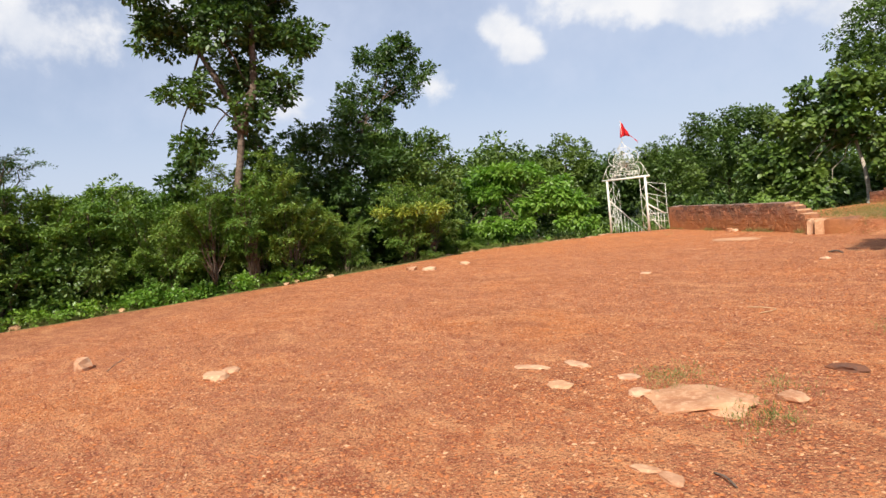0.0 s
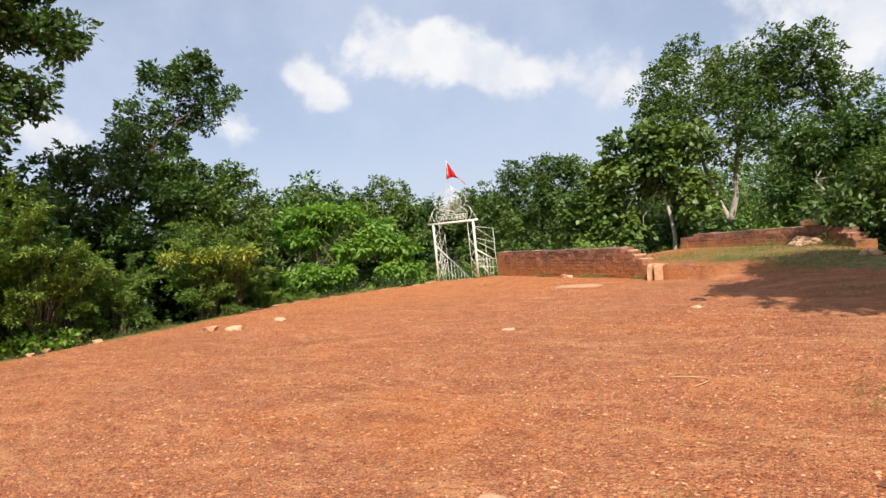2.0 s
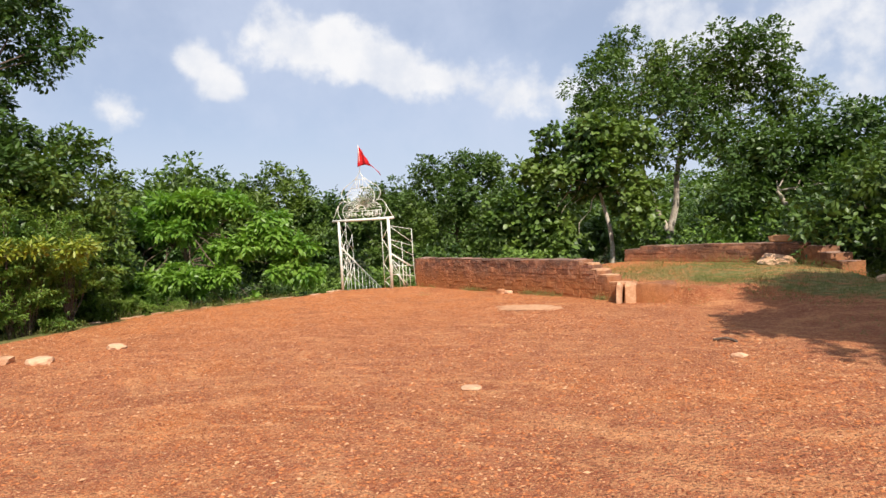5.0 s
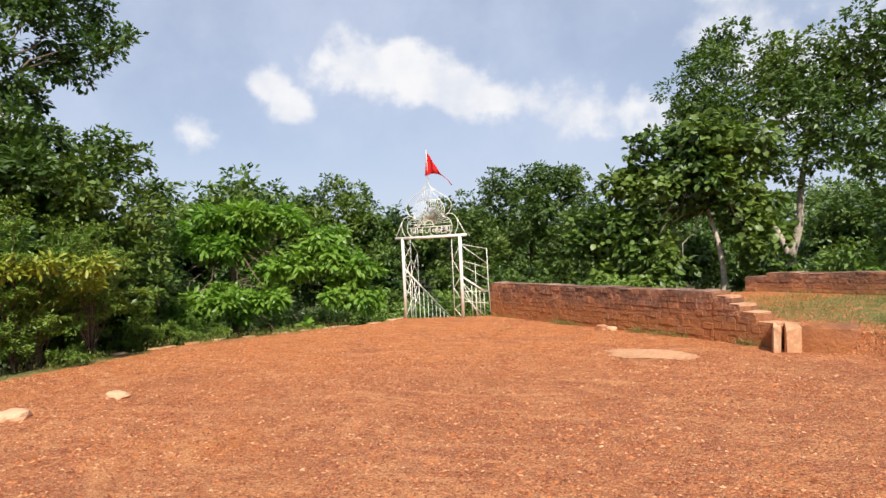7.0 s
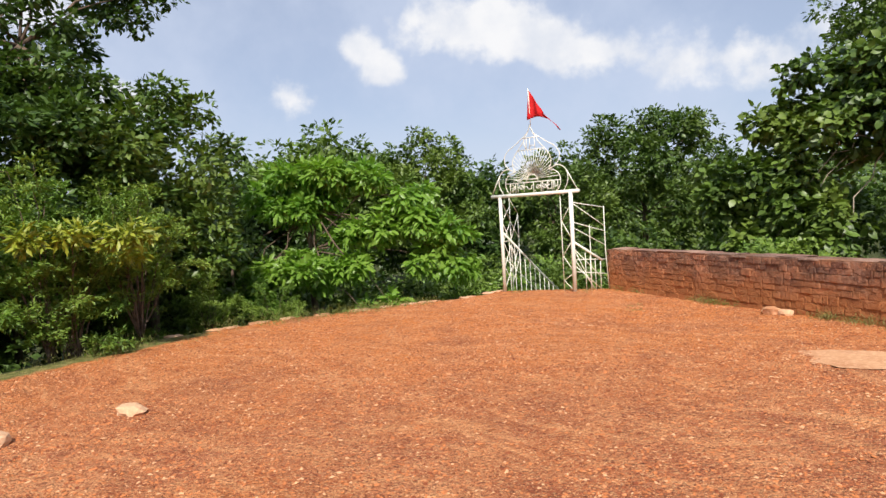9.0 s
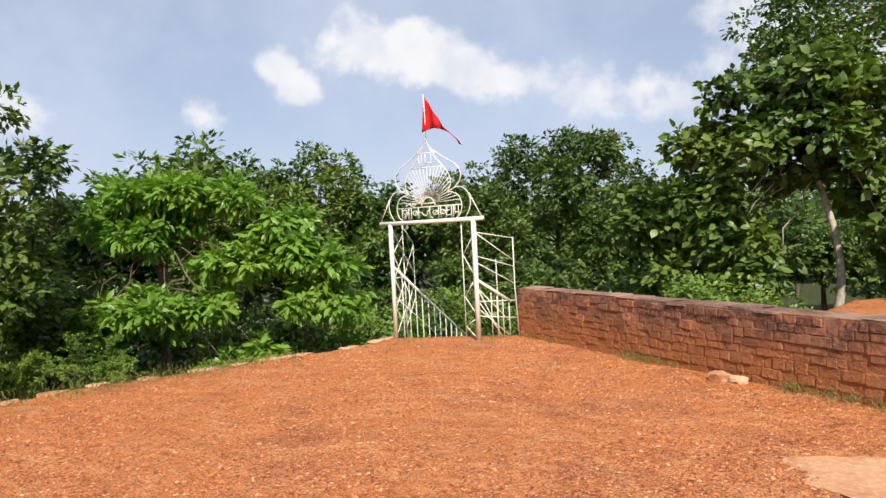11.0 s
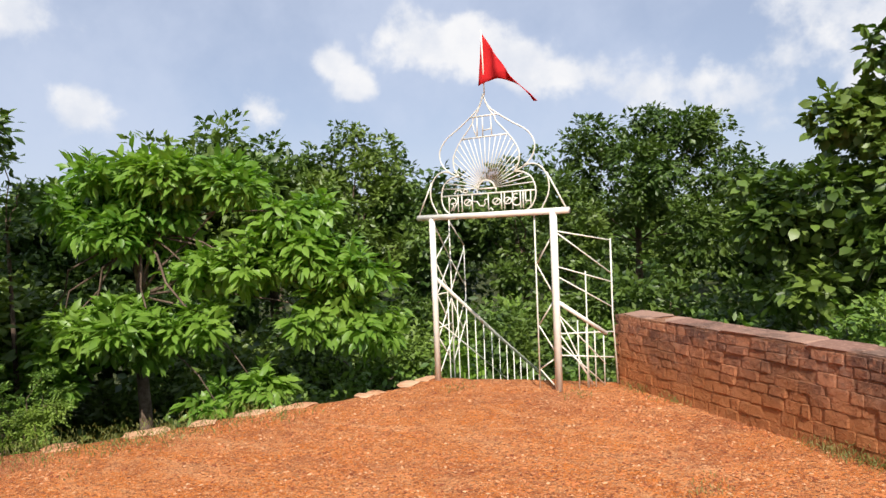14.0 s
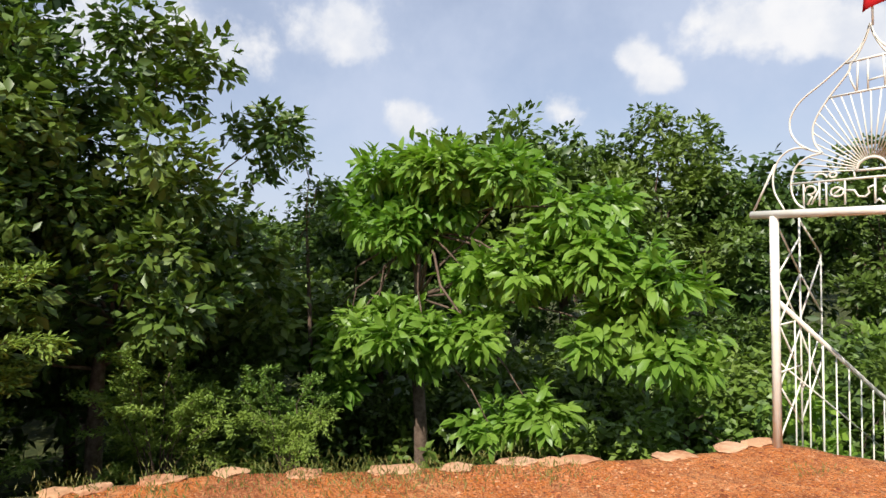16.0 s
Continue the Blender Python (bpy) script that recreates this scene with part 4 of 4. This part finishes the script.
def woods():
    rng = np.random.default_rng(77)
    for x, y, s in ((-5.1, -11.4, 1.0), (-5.0, -9.9, 0.9), (-5.4, -13.9, 1.1), (-5.3, -12.6, 0.8), (-5.6, -15.2, 0.9), (-4.6, -6.5, 0.95), (-4.5, -7.9, 1.0), (-4.6, -13.3, 1.3), (-4.8, -14.3, 1.15), (-4.75, -12.0, 1.2), (-5.5, -4.6, 0.62), (-5.2, -3.3, 0.55), (-5.6, -6.3, 0.7)):
        c = copy_thing(THORN, pose(x, y, ground_z(x, y) - 0.05, 0, 0, rng.uniform(0, 360)))
        c.scale = (s, s, s)
    under = [(-4.6, 2.4), (-4.8, 4.0), (-0.4, 6.4), (0.9, 3.4), (2.6, 3.0), (-2.2, 5.8), (0.2, 6.6), (2.0, 5.6), (-5.4, 4.6), (-8.0, 1.6), (-7.6, -3.4), (-8.4, 0.2), (-5.9, -9.6), (-6.6, -12.2),
             (-6.0, -17.4), (-9.4, -5.2), (-9.2, -9.0), (-9.6, -13.4), (3.6, 2.6), (9.2, 4.6), (10.6, 4.2), (12.2, 0.8), (13.2, -1.8), (15.4, -3.4), (11.4, 6.0), (8.2, 8.8), (5.2, 9.0), (-5.2, 2.8), (-8.8, -16.6), (-9.5, -0.5), (-10.2, 1.6), (-9.2, 3.4), (-10.0, -2.6), (-11.0, -4.6), (-8.0, -4.6), (-7.2, 0.9), (-6.6, 2.0), (9.8, 4.0), (11.8, 2.6), (13.0, 2.0), (7.4, 10.2), (10.0, 6.6)]
    sow([3, 3, 4], under, rng, 0.8, 1.25)
    sow([1, 0], [(-9.8, -2.8), (-10.6, 0.3), (-11.0, 3.4), (-8.6, -6.8), (-10.4, -5.4), (-11.5, -9.0), (-9.4, -11.4)], np.random.default_rng(5), 0.72, 0.86)
    sow([3, 3, 4], [(-0.5, 9.0), (1.5, 8.4), (3.0, 7.4), (-2.6, 8.6), (-5.0, 5.6), (0.4, 4.8), (-4.6, 6.6), (-6.2, 5.6), (-3.4, 4.6), (-3.0, 6.2), (-3.8, 8.4), (-2.0, 7.4), (-1.0, 8.0), (-5.4, 7.6), (-4.6, 9.6), (-2.8, 10.4), (-1.2, 10.2), (-6.4, 9.0), (0.6, 10.4)], np.random.default_rng(6), 1.05, 1.4)
    spots = []
    while len(spots) < 95:
        a, r = rng.uniform(radians(20), radians(205)), 12 + 50 * rng.uniform(0, 1) ** 1.3
        x, y = -1 + r * math.cos(a), -4 + r * math.sin(a)
        if rim_distance(np.array([x]), np.array([y]))[0] < 5.5:
            continue
        if -2.0 < x < 6.5 and y < 21 or -7 < x < -1 and y < 16:
            continue
        if any((x - p) ** 2 + (y - q) ** 2 < 3.0 ** 2 for p, q in spots):
            continue
        spots.append((x, y))
    sow([0, 0, 1, 2, 2], spots, rng, 0.85, 1.2)


woods()


def far_woods():
    """Distant canopy: clumps of leaves over the far slopes."""
    rng = np.random.default_rng(5)
    lobes = []
    for _ in range(900):
        a, r = rng.uniform(radians(10), radians(215)), 62 + 110 * rng.uniform(0, 1) ** 1.2
        x, y = r * math.cos(a), -5 + r * math.sin(a)
        lobes.append((x, y, ground_z(x, y) + rng.uniform(3.0, 7.0), rng.uniform(2.2, 4.0)))
    rows = []
    for x, y, z, q in lobes:
        n = 26
        d = rng.normal(0, 1, (n, 3))
        d /= np.linalg.norm(d, axis=1)[:, None]
        rows.append(np.hstack([np.array([x, y, z]) + d * q * np.array([1, 1, 0.8]) * rng.uniform(0.5, 1.05, n)[:, None], d]))
    me = leaf_cloud("far_woods", LEAF_MID, np.concatenate(rows), rng, 0.75, 0.4, 5, 0.4)
    tagged(new("far_woods", me), "hazy green woods covering the distant slopes", "woods", kind="stuff")


far_woods()

# ---- ruined walls ----


def block_meshes(mat, count, seed):
    """Rough-hewn unit blocks, a few shapes shared by all courses."""
    rng = random.Random(seed)
    out = []
    for _ in range(count):
        bm = bmesh.new()
        bmesh.ops.create_cube(bm, size=1.0)
        bmesh.ops.bevel(bm, geom=list(bm.edges), offset=0.10, segments=1, affect="EDGES", profile=0.6)
        for v in bm.verts:
            v.co += Vector((rng.uniform(-0.07, 0.07), rng.uniform(-0.04, 0.04), rng.uniform(-0.08, 0.08)))
        me = bpy.data.meshes.new("stone")
        bm.to_mesh(me)
        bm.free()
        me.materials.append(mat)
        out.append(me)
    return out


BLOCKS = block_meshes(WALL_STONE, 9, 3)
COPES = block_meshes(COPING, 5, 4)
PALE_BLOCKS = block_meshes(PALE_ROCK, 4, 6)


def prism(name, a, b, depth, profile, bottom, mat):
    """A core from a to b, depth thick to its back, with stepped top: rows of s and height."""
    d = (Vector(b) - Vector(a)).normalized()
    n = Vector((-d.y, d.x))
    if n.y < 0:
        n = -n
    verts, faces = [], []
    for (s0, h), (s1, _) in zip(profile, profile[1:]):
        o = len(verts)
        for z in (bottom, h):
            for s, w in ((s0, 0), (s1, 0), (s1, depth), (s0, depth)):
                p = Vector(a) + d * s + n * w
                verts.append((p.x, p.y, z))
        faces += [tuple(o + i for i in f) for f in ((0, 1, 5, 4), (1, 2, 6, 5), (2, 3, 7, 6), (3, 0, 4, 7), (4, 5, 6, 7), (3, 2, 1, 0))]
    return mesh_of(name, verts, faces, mat), d, n


def masonry(wall, a, d, n, profile, bottom, course, rng, lo, hi, depth, cope=0.024, copes=COPES):
    turn = math.degrees(math.atan2(d.y, d.x))

    def lay(meshes, s, w, z, ls, lw, lz, tilt=0.0):
        p = Vector(a) + d * s + n * w
        o = new("stone", meshes[rng.randrange(len(meshes))])
        o.parent = wall
        o.matrix_basis = pose(p.x, p.y, z, rng.uniform(-1.5, 1.5), tilt, turn) @ Matrix.Diagonal((ls, lw, lz, 1))

    total = profile[-1][0]
    z, row = bottom, 0
    while True:
        s = rng.uniform(-0.15, 0.0)
        laid = False
        tall = course * rng.uniform(0.8, 1.25)
        while s < total:
            l = rng.uniform(lo, hi)
            e = min(s + l, total)
            q = max(s, 0.0)
            top = min(h for (s0, h), (s1, _) in zip(profile, profile[1:]) if s1 > q + 0.03 and s0 < e - 0.03 or (s0 <= q < s1))
            if z + tall * 0.55 < top and e - q > 0.06:
                hh = min(tall, top - z)
                lay(BLOCKS, (q + e) / 2, 0.057 + rng.uniform(-0.008, 0.006), z + hh / 2, (e - q) + rng.uniform(-0.010, 0.016), 0.13, hh + rng.uniform(-0.010, 0.014), rng.uniform(-1.6, 1.6))
                laid = True
            s += l
        z += tall
        row += 1
        if not laid or row > 18:
            break
    for (s0, h), (s1, _) in zip(profile, profile[1:]):
        s = s0
        while s < s1 - 0.02:
            e = min(s + rng.uniform(0.22, 0.5), s1)
            lay(copes, (s + e) / 2, depth / 2 - 0.01 + rng.uniform(-0.015, 0.015), h + cope / 2 - 0.015 + rng.uniform(-0.012, 0.012), e - s + 0.004, depth - 0.03 + rng.uniform(-0.03, 0.02), cope, rng.uniform(-1.0, 1.0))
            s = e


def walls():
    rng = random.Random(12)
    top = 0.775
    run = (WALL_B - WALL_A).length
    prof = [(0.0, top), (run, top)]
    core, d, n = prism("wall_1", WALL_A, WALL_B, 0.42, prof, -0.25, MORTAR)
    w1 = tagged(new("wall_1", core), "low ruined wall of coursed reddish sandstone blocks", "wall", kind="structure")
    masonry(w1, WALL_A, d, n, prof, -0.04, 0.098, rng, 0.08, 0.26, 0.42)
    # end face toward the gate
    for i in range(7):
        p = WALL_A + n * 0.2 - d * 0.02
        o = new("stone", BLOCKS[i % 9])
        o.parent = w1
        o.matrix_basis = pose(p.x, p.y, 0.02 + i * 0.117, 0, 0, math.degrees(math.atan2(d.y, d.x))) @ Matrix.Diagonal((0.1, 0.40, 0.112, 1))
    # stepped end
    a2 = WALL_B
    b2 = WALL_B + d * 1.2
    steps = [(0.0, 0.68), (0.24, 0.57), (0.48, 0.46), (0.74, 0.33), (1.15, 0.33)]
    core, d2, n2 = prism("wall_2", a2, b2, 0.42, steps, -0.25, MORTAR)
    w2 = tagged(new("wall_2", core), "broken stepped end of the sandstone wall with pale treads", "wall", kind="structure")
    masonry(w2, a2, d2, n2, steps, -0.04, 0.098, rng, 0.08, 0.28, 0.42, 0.05, PALE_BLOCKS)
    # ruined wall at the back of the raised ground
    a3, b3 = Vector((6.1, 3.3)), Vector((10.55, 0.75))
    L3 = (b3 - a3).length
    prof3 = [(0.0, 0.66), (0.55, 0.76), (2.4, 0.78), (L3, 0.80)]
    core, d3, n3 = prism("wall_3", a3, b3, 0.45, prof3, 0.0, MORTAR)
    w3 = tagged(new("wall_3", core), "low back wall of weathered sandstone courses on raised ground", "wall", kind="structure")
    masonry(w3, a3, d3, n3, prof3, 0.20, 0.10, rng, 0.18, 0.42, 0.45)
    a4, b4 = Vector((10.45, 0.72)), Vector((11.0, -0.55))
    core, d4, n4 = prism("wall_4", b4, a4, 0.5, [(0.0, 0.40), (0.4, 0.56), (0.85, 0.70), (1.38, 0.76)], -0.1, MORTAR)
    w4 = tagged(new("wall_4", core), "crumbling corner of the sandstone wall stepping down", "wall", kind="structure")
    masonry(w4, b4, d4, n4, [(0.0, 0.40), (0.4, 0.56), (0.85, 0.70), (1.38, 0.76)], 0.2, 0.11, rng, 0.2, 0.42, 0.5)
    # upright blocks that close the raised ground
    group = "upright stone blocks at the wall's end"
    x = 6.72
    for i, (w, lean) in enumerate(((0.10, 3), (0.20, 0), (0.66, -1))):
        o = new("stone_block", block_meshes(PALE_ROCK if i < 2 else WALL_STONE, 1, 30 + i)[0])
        tagged(o, ("pale split sandstone slab set upright in the soil", "pale dressed sandstone block set in the soil", "large rough reddish stone block lying at the edge")[i], "stone block", group)
        o.matrix_basis = pose(x + w / 2, -3.86 + 0.05 * i, 0.155, 0, lean, 2) @ Matrix.Diagonal((w, 0.42, 0.40, 1))
        x += w + 0.045
    top_stone = tagged(new("loose_stone", block_meshes(PALE_ROCK, 1, 41)[0]), "pale loose stone block resting on the back wall", "stone")
    top_stone.matrix_basis = pose(10.05, 1.25, 0.885, 0, 2, -25) @ Matrix.Diagonal((0.5, 0.3, 0.15, 1))
    slab = tagged(new("leaning_slab", block_meshes(PALE_ROCK, 1, 42)[0]), "pale stone slab leaning on the back wall", "stone")
    slab.matrix_basis = pose(9.85, 0.72, 0.36, 25, 8, -25) @ Matrix.Diagonal((0.7, 0.5, 0.12, 1))


# ---- loose stones ----


def stone(x, y, sx, sy, sz, label, seed, mat=None, turn=0.0, flat=0.4, group="loose stones on the ground", name="stone", sink=0.25, detail=2):
    o = tagged(new(name, rock_mesh(name, sx, sy, sz, mat or PALE_ROCK, seed, detail, flat)), label, "stone", group)
    o.matrix_basis = pose(x, y, ground_z(x, y) + sz * (0.6 - sink), 0, 0, turn)
    return o


def stones():
    stone(10.22, -16.3, 0.42, 0.36, 0.085, "broad worn sandstone outcrop half sunk in gravel", 1, detail=4, flat=0.0, group="", sink=0.95)
    stone(10.75, -16.0, 0.12, 0.09, 0.05, "pale sandstone chip beside the outcrop", 2)
    stone(9.72, -16.45, 0.10, 0.08, 0.04, "pale sandstone chip beside the outcrop", 3)
    stone(10.86, -15.05, 0.16, 0.09, 0.05, "dark reddish-brown flat stone in the gravel", 4, BROWN_ROCK)
    for i, (x, y, a, b, r) in enumerate(((8.4, -16.3, 0.18, 0.08, 20), (8.74, -16.0, 0.17, 0.07, -10), (9.0, -16.6, 0.16, 0.10, 0), (10.5, -17.66, 0.10, 0.05, 10), (10.7, -17.68, 0.10, 0.06, -20), (9.4, -16.1, 0.10, 0.08, 40))):
        stone(x, y, a, b, 0.025, "thin pale stone flush with the gravel", 10 + i, turn=r, flat=0.5, sink=0.42)
    stone(2.55, -19.15, 0.19, 0.13, 0.13, "angular pale rock on red gravel", 20, flat=0.1)
    stone(5.12, -18.26, 0.20, 0.14, 0.06, "flat pale stone on red gravel", 21)
    stone(5.0, -18.0, 0.13, 0.10, 0.04, "flat pale stone on red gravel", 22)
    stone(-0.82, -9.9, 0.22, 0.15, 0.09, "squared pale sandstone lump near the rim", 23, flat=0.3)
    stone(-1.45, -10.05, 0.20, 0.15, 0.10, "squared pale sandstone lump near the rim", 24, flat=0.3)
    stone(-0.52, -8.85, 0.17, 0.12, 0.08, "squared pale sandstone lump near the rim", 25, flat=0.3)
    stone(6.06, -10.28, 0.11, 0.08, 0.035, "small flat pale stone on gravel", 26)
    stone(3.86, -1.94, 0.14, 0.09, 0.09, "pale broken stone lying before the wall", 27, flat=0.2)
    stone(4.03, -2.0, 0.10, 0.07, 0.07, "pale broken stone lying before the wall", 28, flat=0.2)
    stone(5.1, -4.5, 0.62, 0.42, 0.03, "wide flat pale bedrock patch in the ground", 29, detail=3, flat=0.6, group="", name="bedrock_slab", sink=0.55)
    rng = random.Random(9)
    # kerb of flat stones along the rim
    for i in range(len(RIM) - 1):
        (ax, ay), (bx, by) = RIM[i], RIM[i + 1]
        if not (-7 < ay and by < 0.2 and bx < 0):
            continue
        length = math.hypot(bx - ax, by - ay)
        s = 0.1
        while s < length:
            t = s / length
            w = rng.uniform(0.14, 0.27)
            x, y = ax + (bx - ax) * t + rng.uniform(-0.06, 0.06), ay + (by - ay) * t
            stone(x, y, w * rng.uniform(0.7, 1.0), 0.11, 0.026, "flat pale edging stone along the terrace rim", 50 + int(s * 10) + i * 31, turn=math.degrees(math.atan2(by - ay, bx - ax)), flat=0.35, group="edging stones of the rim", name="edging_stone")
            s += w * rng.uniform(1.7, 3.6)
    for x, y, w in ((-5.35, -19.4, 0.24), (-5.5, -19.0, 0.2), (-5.2, -19.0, 0.17), (-5.6, -19.9, 0.25), (-5.0, -16.7, 0.16), (-4.2, -12.2, 0.16), (-4.0, -12.6, 0.12), (-3.9, -11.2, 0.14), (11.2, -3.4, 0.22), (11.7, -3.8, 0.16), (12.3, -4.3, 0.2), (8.6, -8.6, 0.08)):
        stone(x, y, w, w * 0.7, w * 0.5, "pale rough rock lying at the terrace edge", int(90 + x * 7 + y * 3), flat=0.2)


def gravel():
    rng = np.random.default_rng(31)
    n = 330000
    x = rng.uniform(-4.5, 13.5, n)
    y = rng.uniform(-21.5, 0.2, n)
    clump = waves(x * 1.7, y * 1.7) + rng.normal(0, 0.7, n)
    keep = (rim_distance(x, y) < -0.1) & (clump > -0.35) & (np.abs(x - np.interp(y, [-21, -12, -5], [8.5, 3.5, 2.5])) < np.interp(y, [-21, -12, -5], [8.0, 7.5, 5.5]))
    x, y = x[keep], y[keep]
    n = len(x)
    size = 0.005 + 0.013 * rng.uniform(0, 1, n)[:, None] ** 2.4
    z = height(x, y)
    octa = np.array([(1, 0, -0.2), (0, 1, -0.2), (-1, 0, -0.2), (0, -1, -0.2), (0, 0, 0.45)], float)
    a = rng.uniform(0, 6.28, n)
    ca, sa = np.cos(a)[:, None], np.sin(a)[:, None]
    lx = octa[None, :, 0] * rng.uniform(0.8, 1.9, (n, 1)) + rng.normal(0, 0.2, (n, 5))
    ly = octa[None, :, 1] + rng.normal(0, 0.2, (n, 5))
    lz = octa[None, :, 2] + rng.normal(0, 0.1, (n, 5))
    co = np.stack([x[:, None] + size * (lx * ca - ly * sa), y[:, None] + size * (lx * sa + ly * ca), z[:, None] + size * lz + 0.003], -1).reshape(-1, 3)
    tri = np.array([(0, 1, 4), (1, 2, 4), (2, 3, 4), (3, 0, 4)])
    idx = (np.arange(n)[:, None, None] * 5 + tri[None]).reshape(-1)
    me = bpy.data.meshes.new("gravel")
    me.vertices.add(len(co))
    me.vertices.foreach_set("co", co.ravel())
    me.loops.add(len(idx))
    me.loops.foreach_set("vertex_index", idx)
    me.polygons.add(len(idx) // 3)
    me.polygons.foreach_set("loop_start", np.arange(0, len(idx), 3))
    me.materials.append(GRAVEL)
    me.update(calc_edges=True)
    tagged(new("gravel", me), "loose red and pale laterite gravel scattered over soil", "gravel", kind="stuff")


def gravel_material():
    m, k, b = material("loose_gravel", 0.95)
    r = island(k)
    col = k.mix(k.ramp(r, 0.0, 0.6), (0.20, 0.052, 0.022, 1), (0.53, 0.180, 0.062, 1))
    col = k.mix(k.ramp(r, 0.76, 0.95), col, (0.66, 0.35, 0.18, 1))
    link(k.nt, col, b.inputs["Base Color"])
    return m


GRAVEL = gravel_material()


def tufts(name, label, spots, rng, blade, mat, per=14, spread=0.07):
    rows = []
    for x, y in spots:
        rows.append((x, y, ground_z(x, y), 0, 0, 1))
    me = leaf_cloud(name, mat, np.array(rows), rng, blade, 0.07, per, spread, -0.7, False, 0.0)
    co = np.empty(len(me.vertices) * 3)
    me.vertices.foreach_get("co", co)
    co = co.reshape(-1, 3)
    co[:, 2] = np.maximum(co[:, 2], height(co[:, 0], co[:, 1]) - 0.01)
    me.vertices.foreach_set("co", co.ravel())
    tagged(new(name, me), label, "grass", kind="stuff")


def grass():
    rng = np.random.default_rng(8)
    strip = []
    for (ax, ay), (bx, by) in zip(RIM[1:9], RIM[2:10]):
        for _ in range(int(60 * math.hypot(bx - ax, by - ay))):
            t = rng.uniform()
            x, y = ax + (bx - ax) * t + rng.normal(0.2, 0.3), ay + (by - ay) * t
            if waves(x * 2.2, y * 2.2) > -0.35:
                strip.append((x, y))
    tufts("rim_grass", "short patchy grass growing along the terrace rim", strip, rng, 0.06, GRASS)
    foot = []
    for s, k in ((2.6, 30), (2.9, 40), (3.2, 20), (4.9, 60), (5.4, 50), (5.9, 25), (7.2, 40), (0.3, 14), (0.9, 12)):
        for _ in range(k):
            p = WALL_A + WALL_D * (s + rng.normal(0, 0.12)) - WALL_N * abs(rng.normal(0.02, 0.07))
            foot.append((p.x, p.y))
    for cx, cy, k, q in ((9.75, -15.95, 60, 0.16), (10.75, -16.55, 50, 0.14), (10.6, -15.75, 20, 0.12), (8.6, -3.6, 130, 0.4), (9.2, -2.6, 160, 0.6), (11.0, -13.2, 60, 0.25), (10.9, -6.8, 120, 0.5), (-1.0, -0.5, 8, 0.1), (2.0, -2.2, 8, 0.06), (0.3, -0.2, 10, 0.1)):
        for _ in range(k):
            foot.append((cx + rng.normal(0, q), cy + rng.normal(0, q)))
    tufts("grass_tufts", "small green grass tufts at the wall foot and stones", foot, rng, 0.045, GRASS, 10, 0.04)
    lawn = []
    while len(lawn) < 1500:
        s, w = rng.uniform(4.6, 11.5), rng.uniform(0.5, 6.0)
        p = WALL_A + WALL_D * s + WALL_N * w
        if rim_distance(np.array([p.x]), np.array([p.y]))[0] < -0.2 and waves(p.x * 1.4, p.y * 1.4) > -0.2:
            lawn.append((p.x, p.y))
    tufts("raised_lawn", "thin yellowing grass on the raised ground", lawn, rng, 0.055, GRASS, 10, 0.08)


def low_plants():
    rng = np.random.default_rng(3)
    for i, y in enumerate(np.arange(-19.4, -11.4, 0.62)):
        x = float(np.interp(y, [-20, -16, -12, -9], [-5.5, -5.05, -4.45, -4.2])) + 0.05 + rng.uniform(-0.2, 0.15)
        r = rng.uniform(0.34, 0.52)
        p = thing("plant", "low bright green leafy plant along the terrace rim", "plant", (x, float(y), ground_z(x, y)), "low plants along the rim")
        rows = lobe_twigs([(0, 0, 0.22, r), (0.1, 0.25, 0.18, r * 0.8)], 60, rng, 0.7)
        part("foliage", leaf_cloud("foliage", LEAF_BROAD, rows, rng, 0.11, 0.34, 3, 0.03, 0.1), p)
        for j in range(3):
            part("stem", tube([(0, 0, -0.1), (rng.normal(0, 0.1), rng.normal(0, 0.1), 0.15), (rng.normal(0, 0.2), rng.normal(0, 0.2), 0.32)], 0.006, BARK, 5, "stem"), p)


def twigs():
    def stick(pts, r, label, mat=None):
        o = tagged(new("twig", tube(spline([(x, y, ground_z(x, y) + 0.012 + h) for x, y, h in pts], 5), r, mat or BARK, 6, "twig")), label, "twig", "fallen twigs")
        return o
    stick([(9.10, -12.94, 0), (9.28, -12.92, 0.01), (9.41, -12.90, 0), (9.47, -13.03, 0.01), (9.37, -13.24, 0)], 0.006, "thin pale curled dry twig on gravel", STRAW)
    stick([(10.86, -17.48, 0.0), (10.95, -17.53, 0.02), (11.04, -17.58, 0)], 0.007, "short dark fallen twig on gravel")
    stick([(3.2, -19.0, 0.0), (3.25, -18.9, 0.08), (3.3, -18.8, 0.14)], 0.006, "short dark fallen twig on gravel")
    stick([(8.35, -7.65, 0.0), (8.5, -7.7, 0.03), (8.62, -7.75, 0.0)], 0.018, "short dark fallen twig on gravel")


low_plants()
gravel()
grass()
twigs()
stones()
walls()
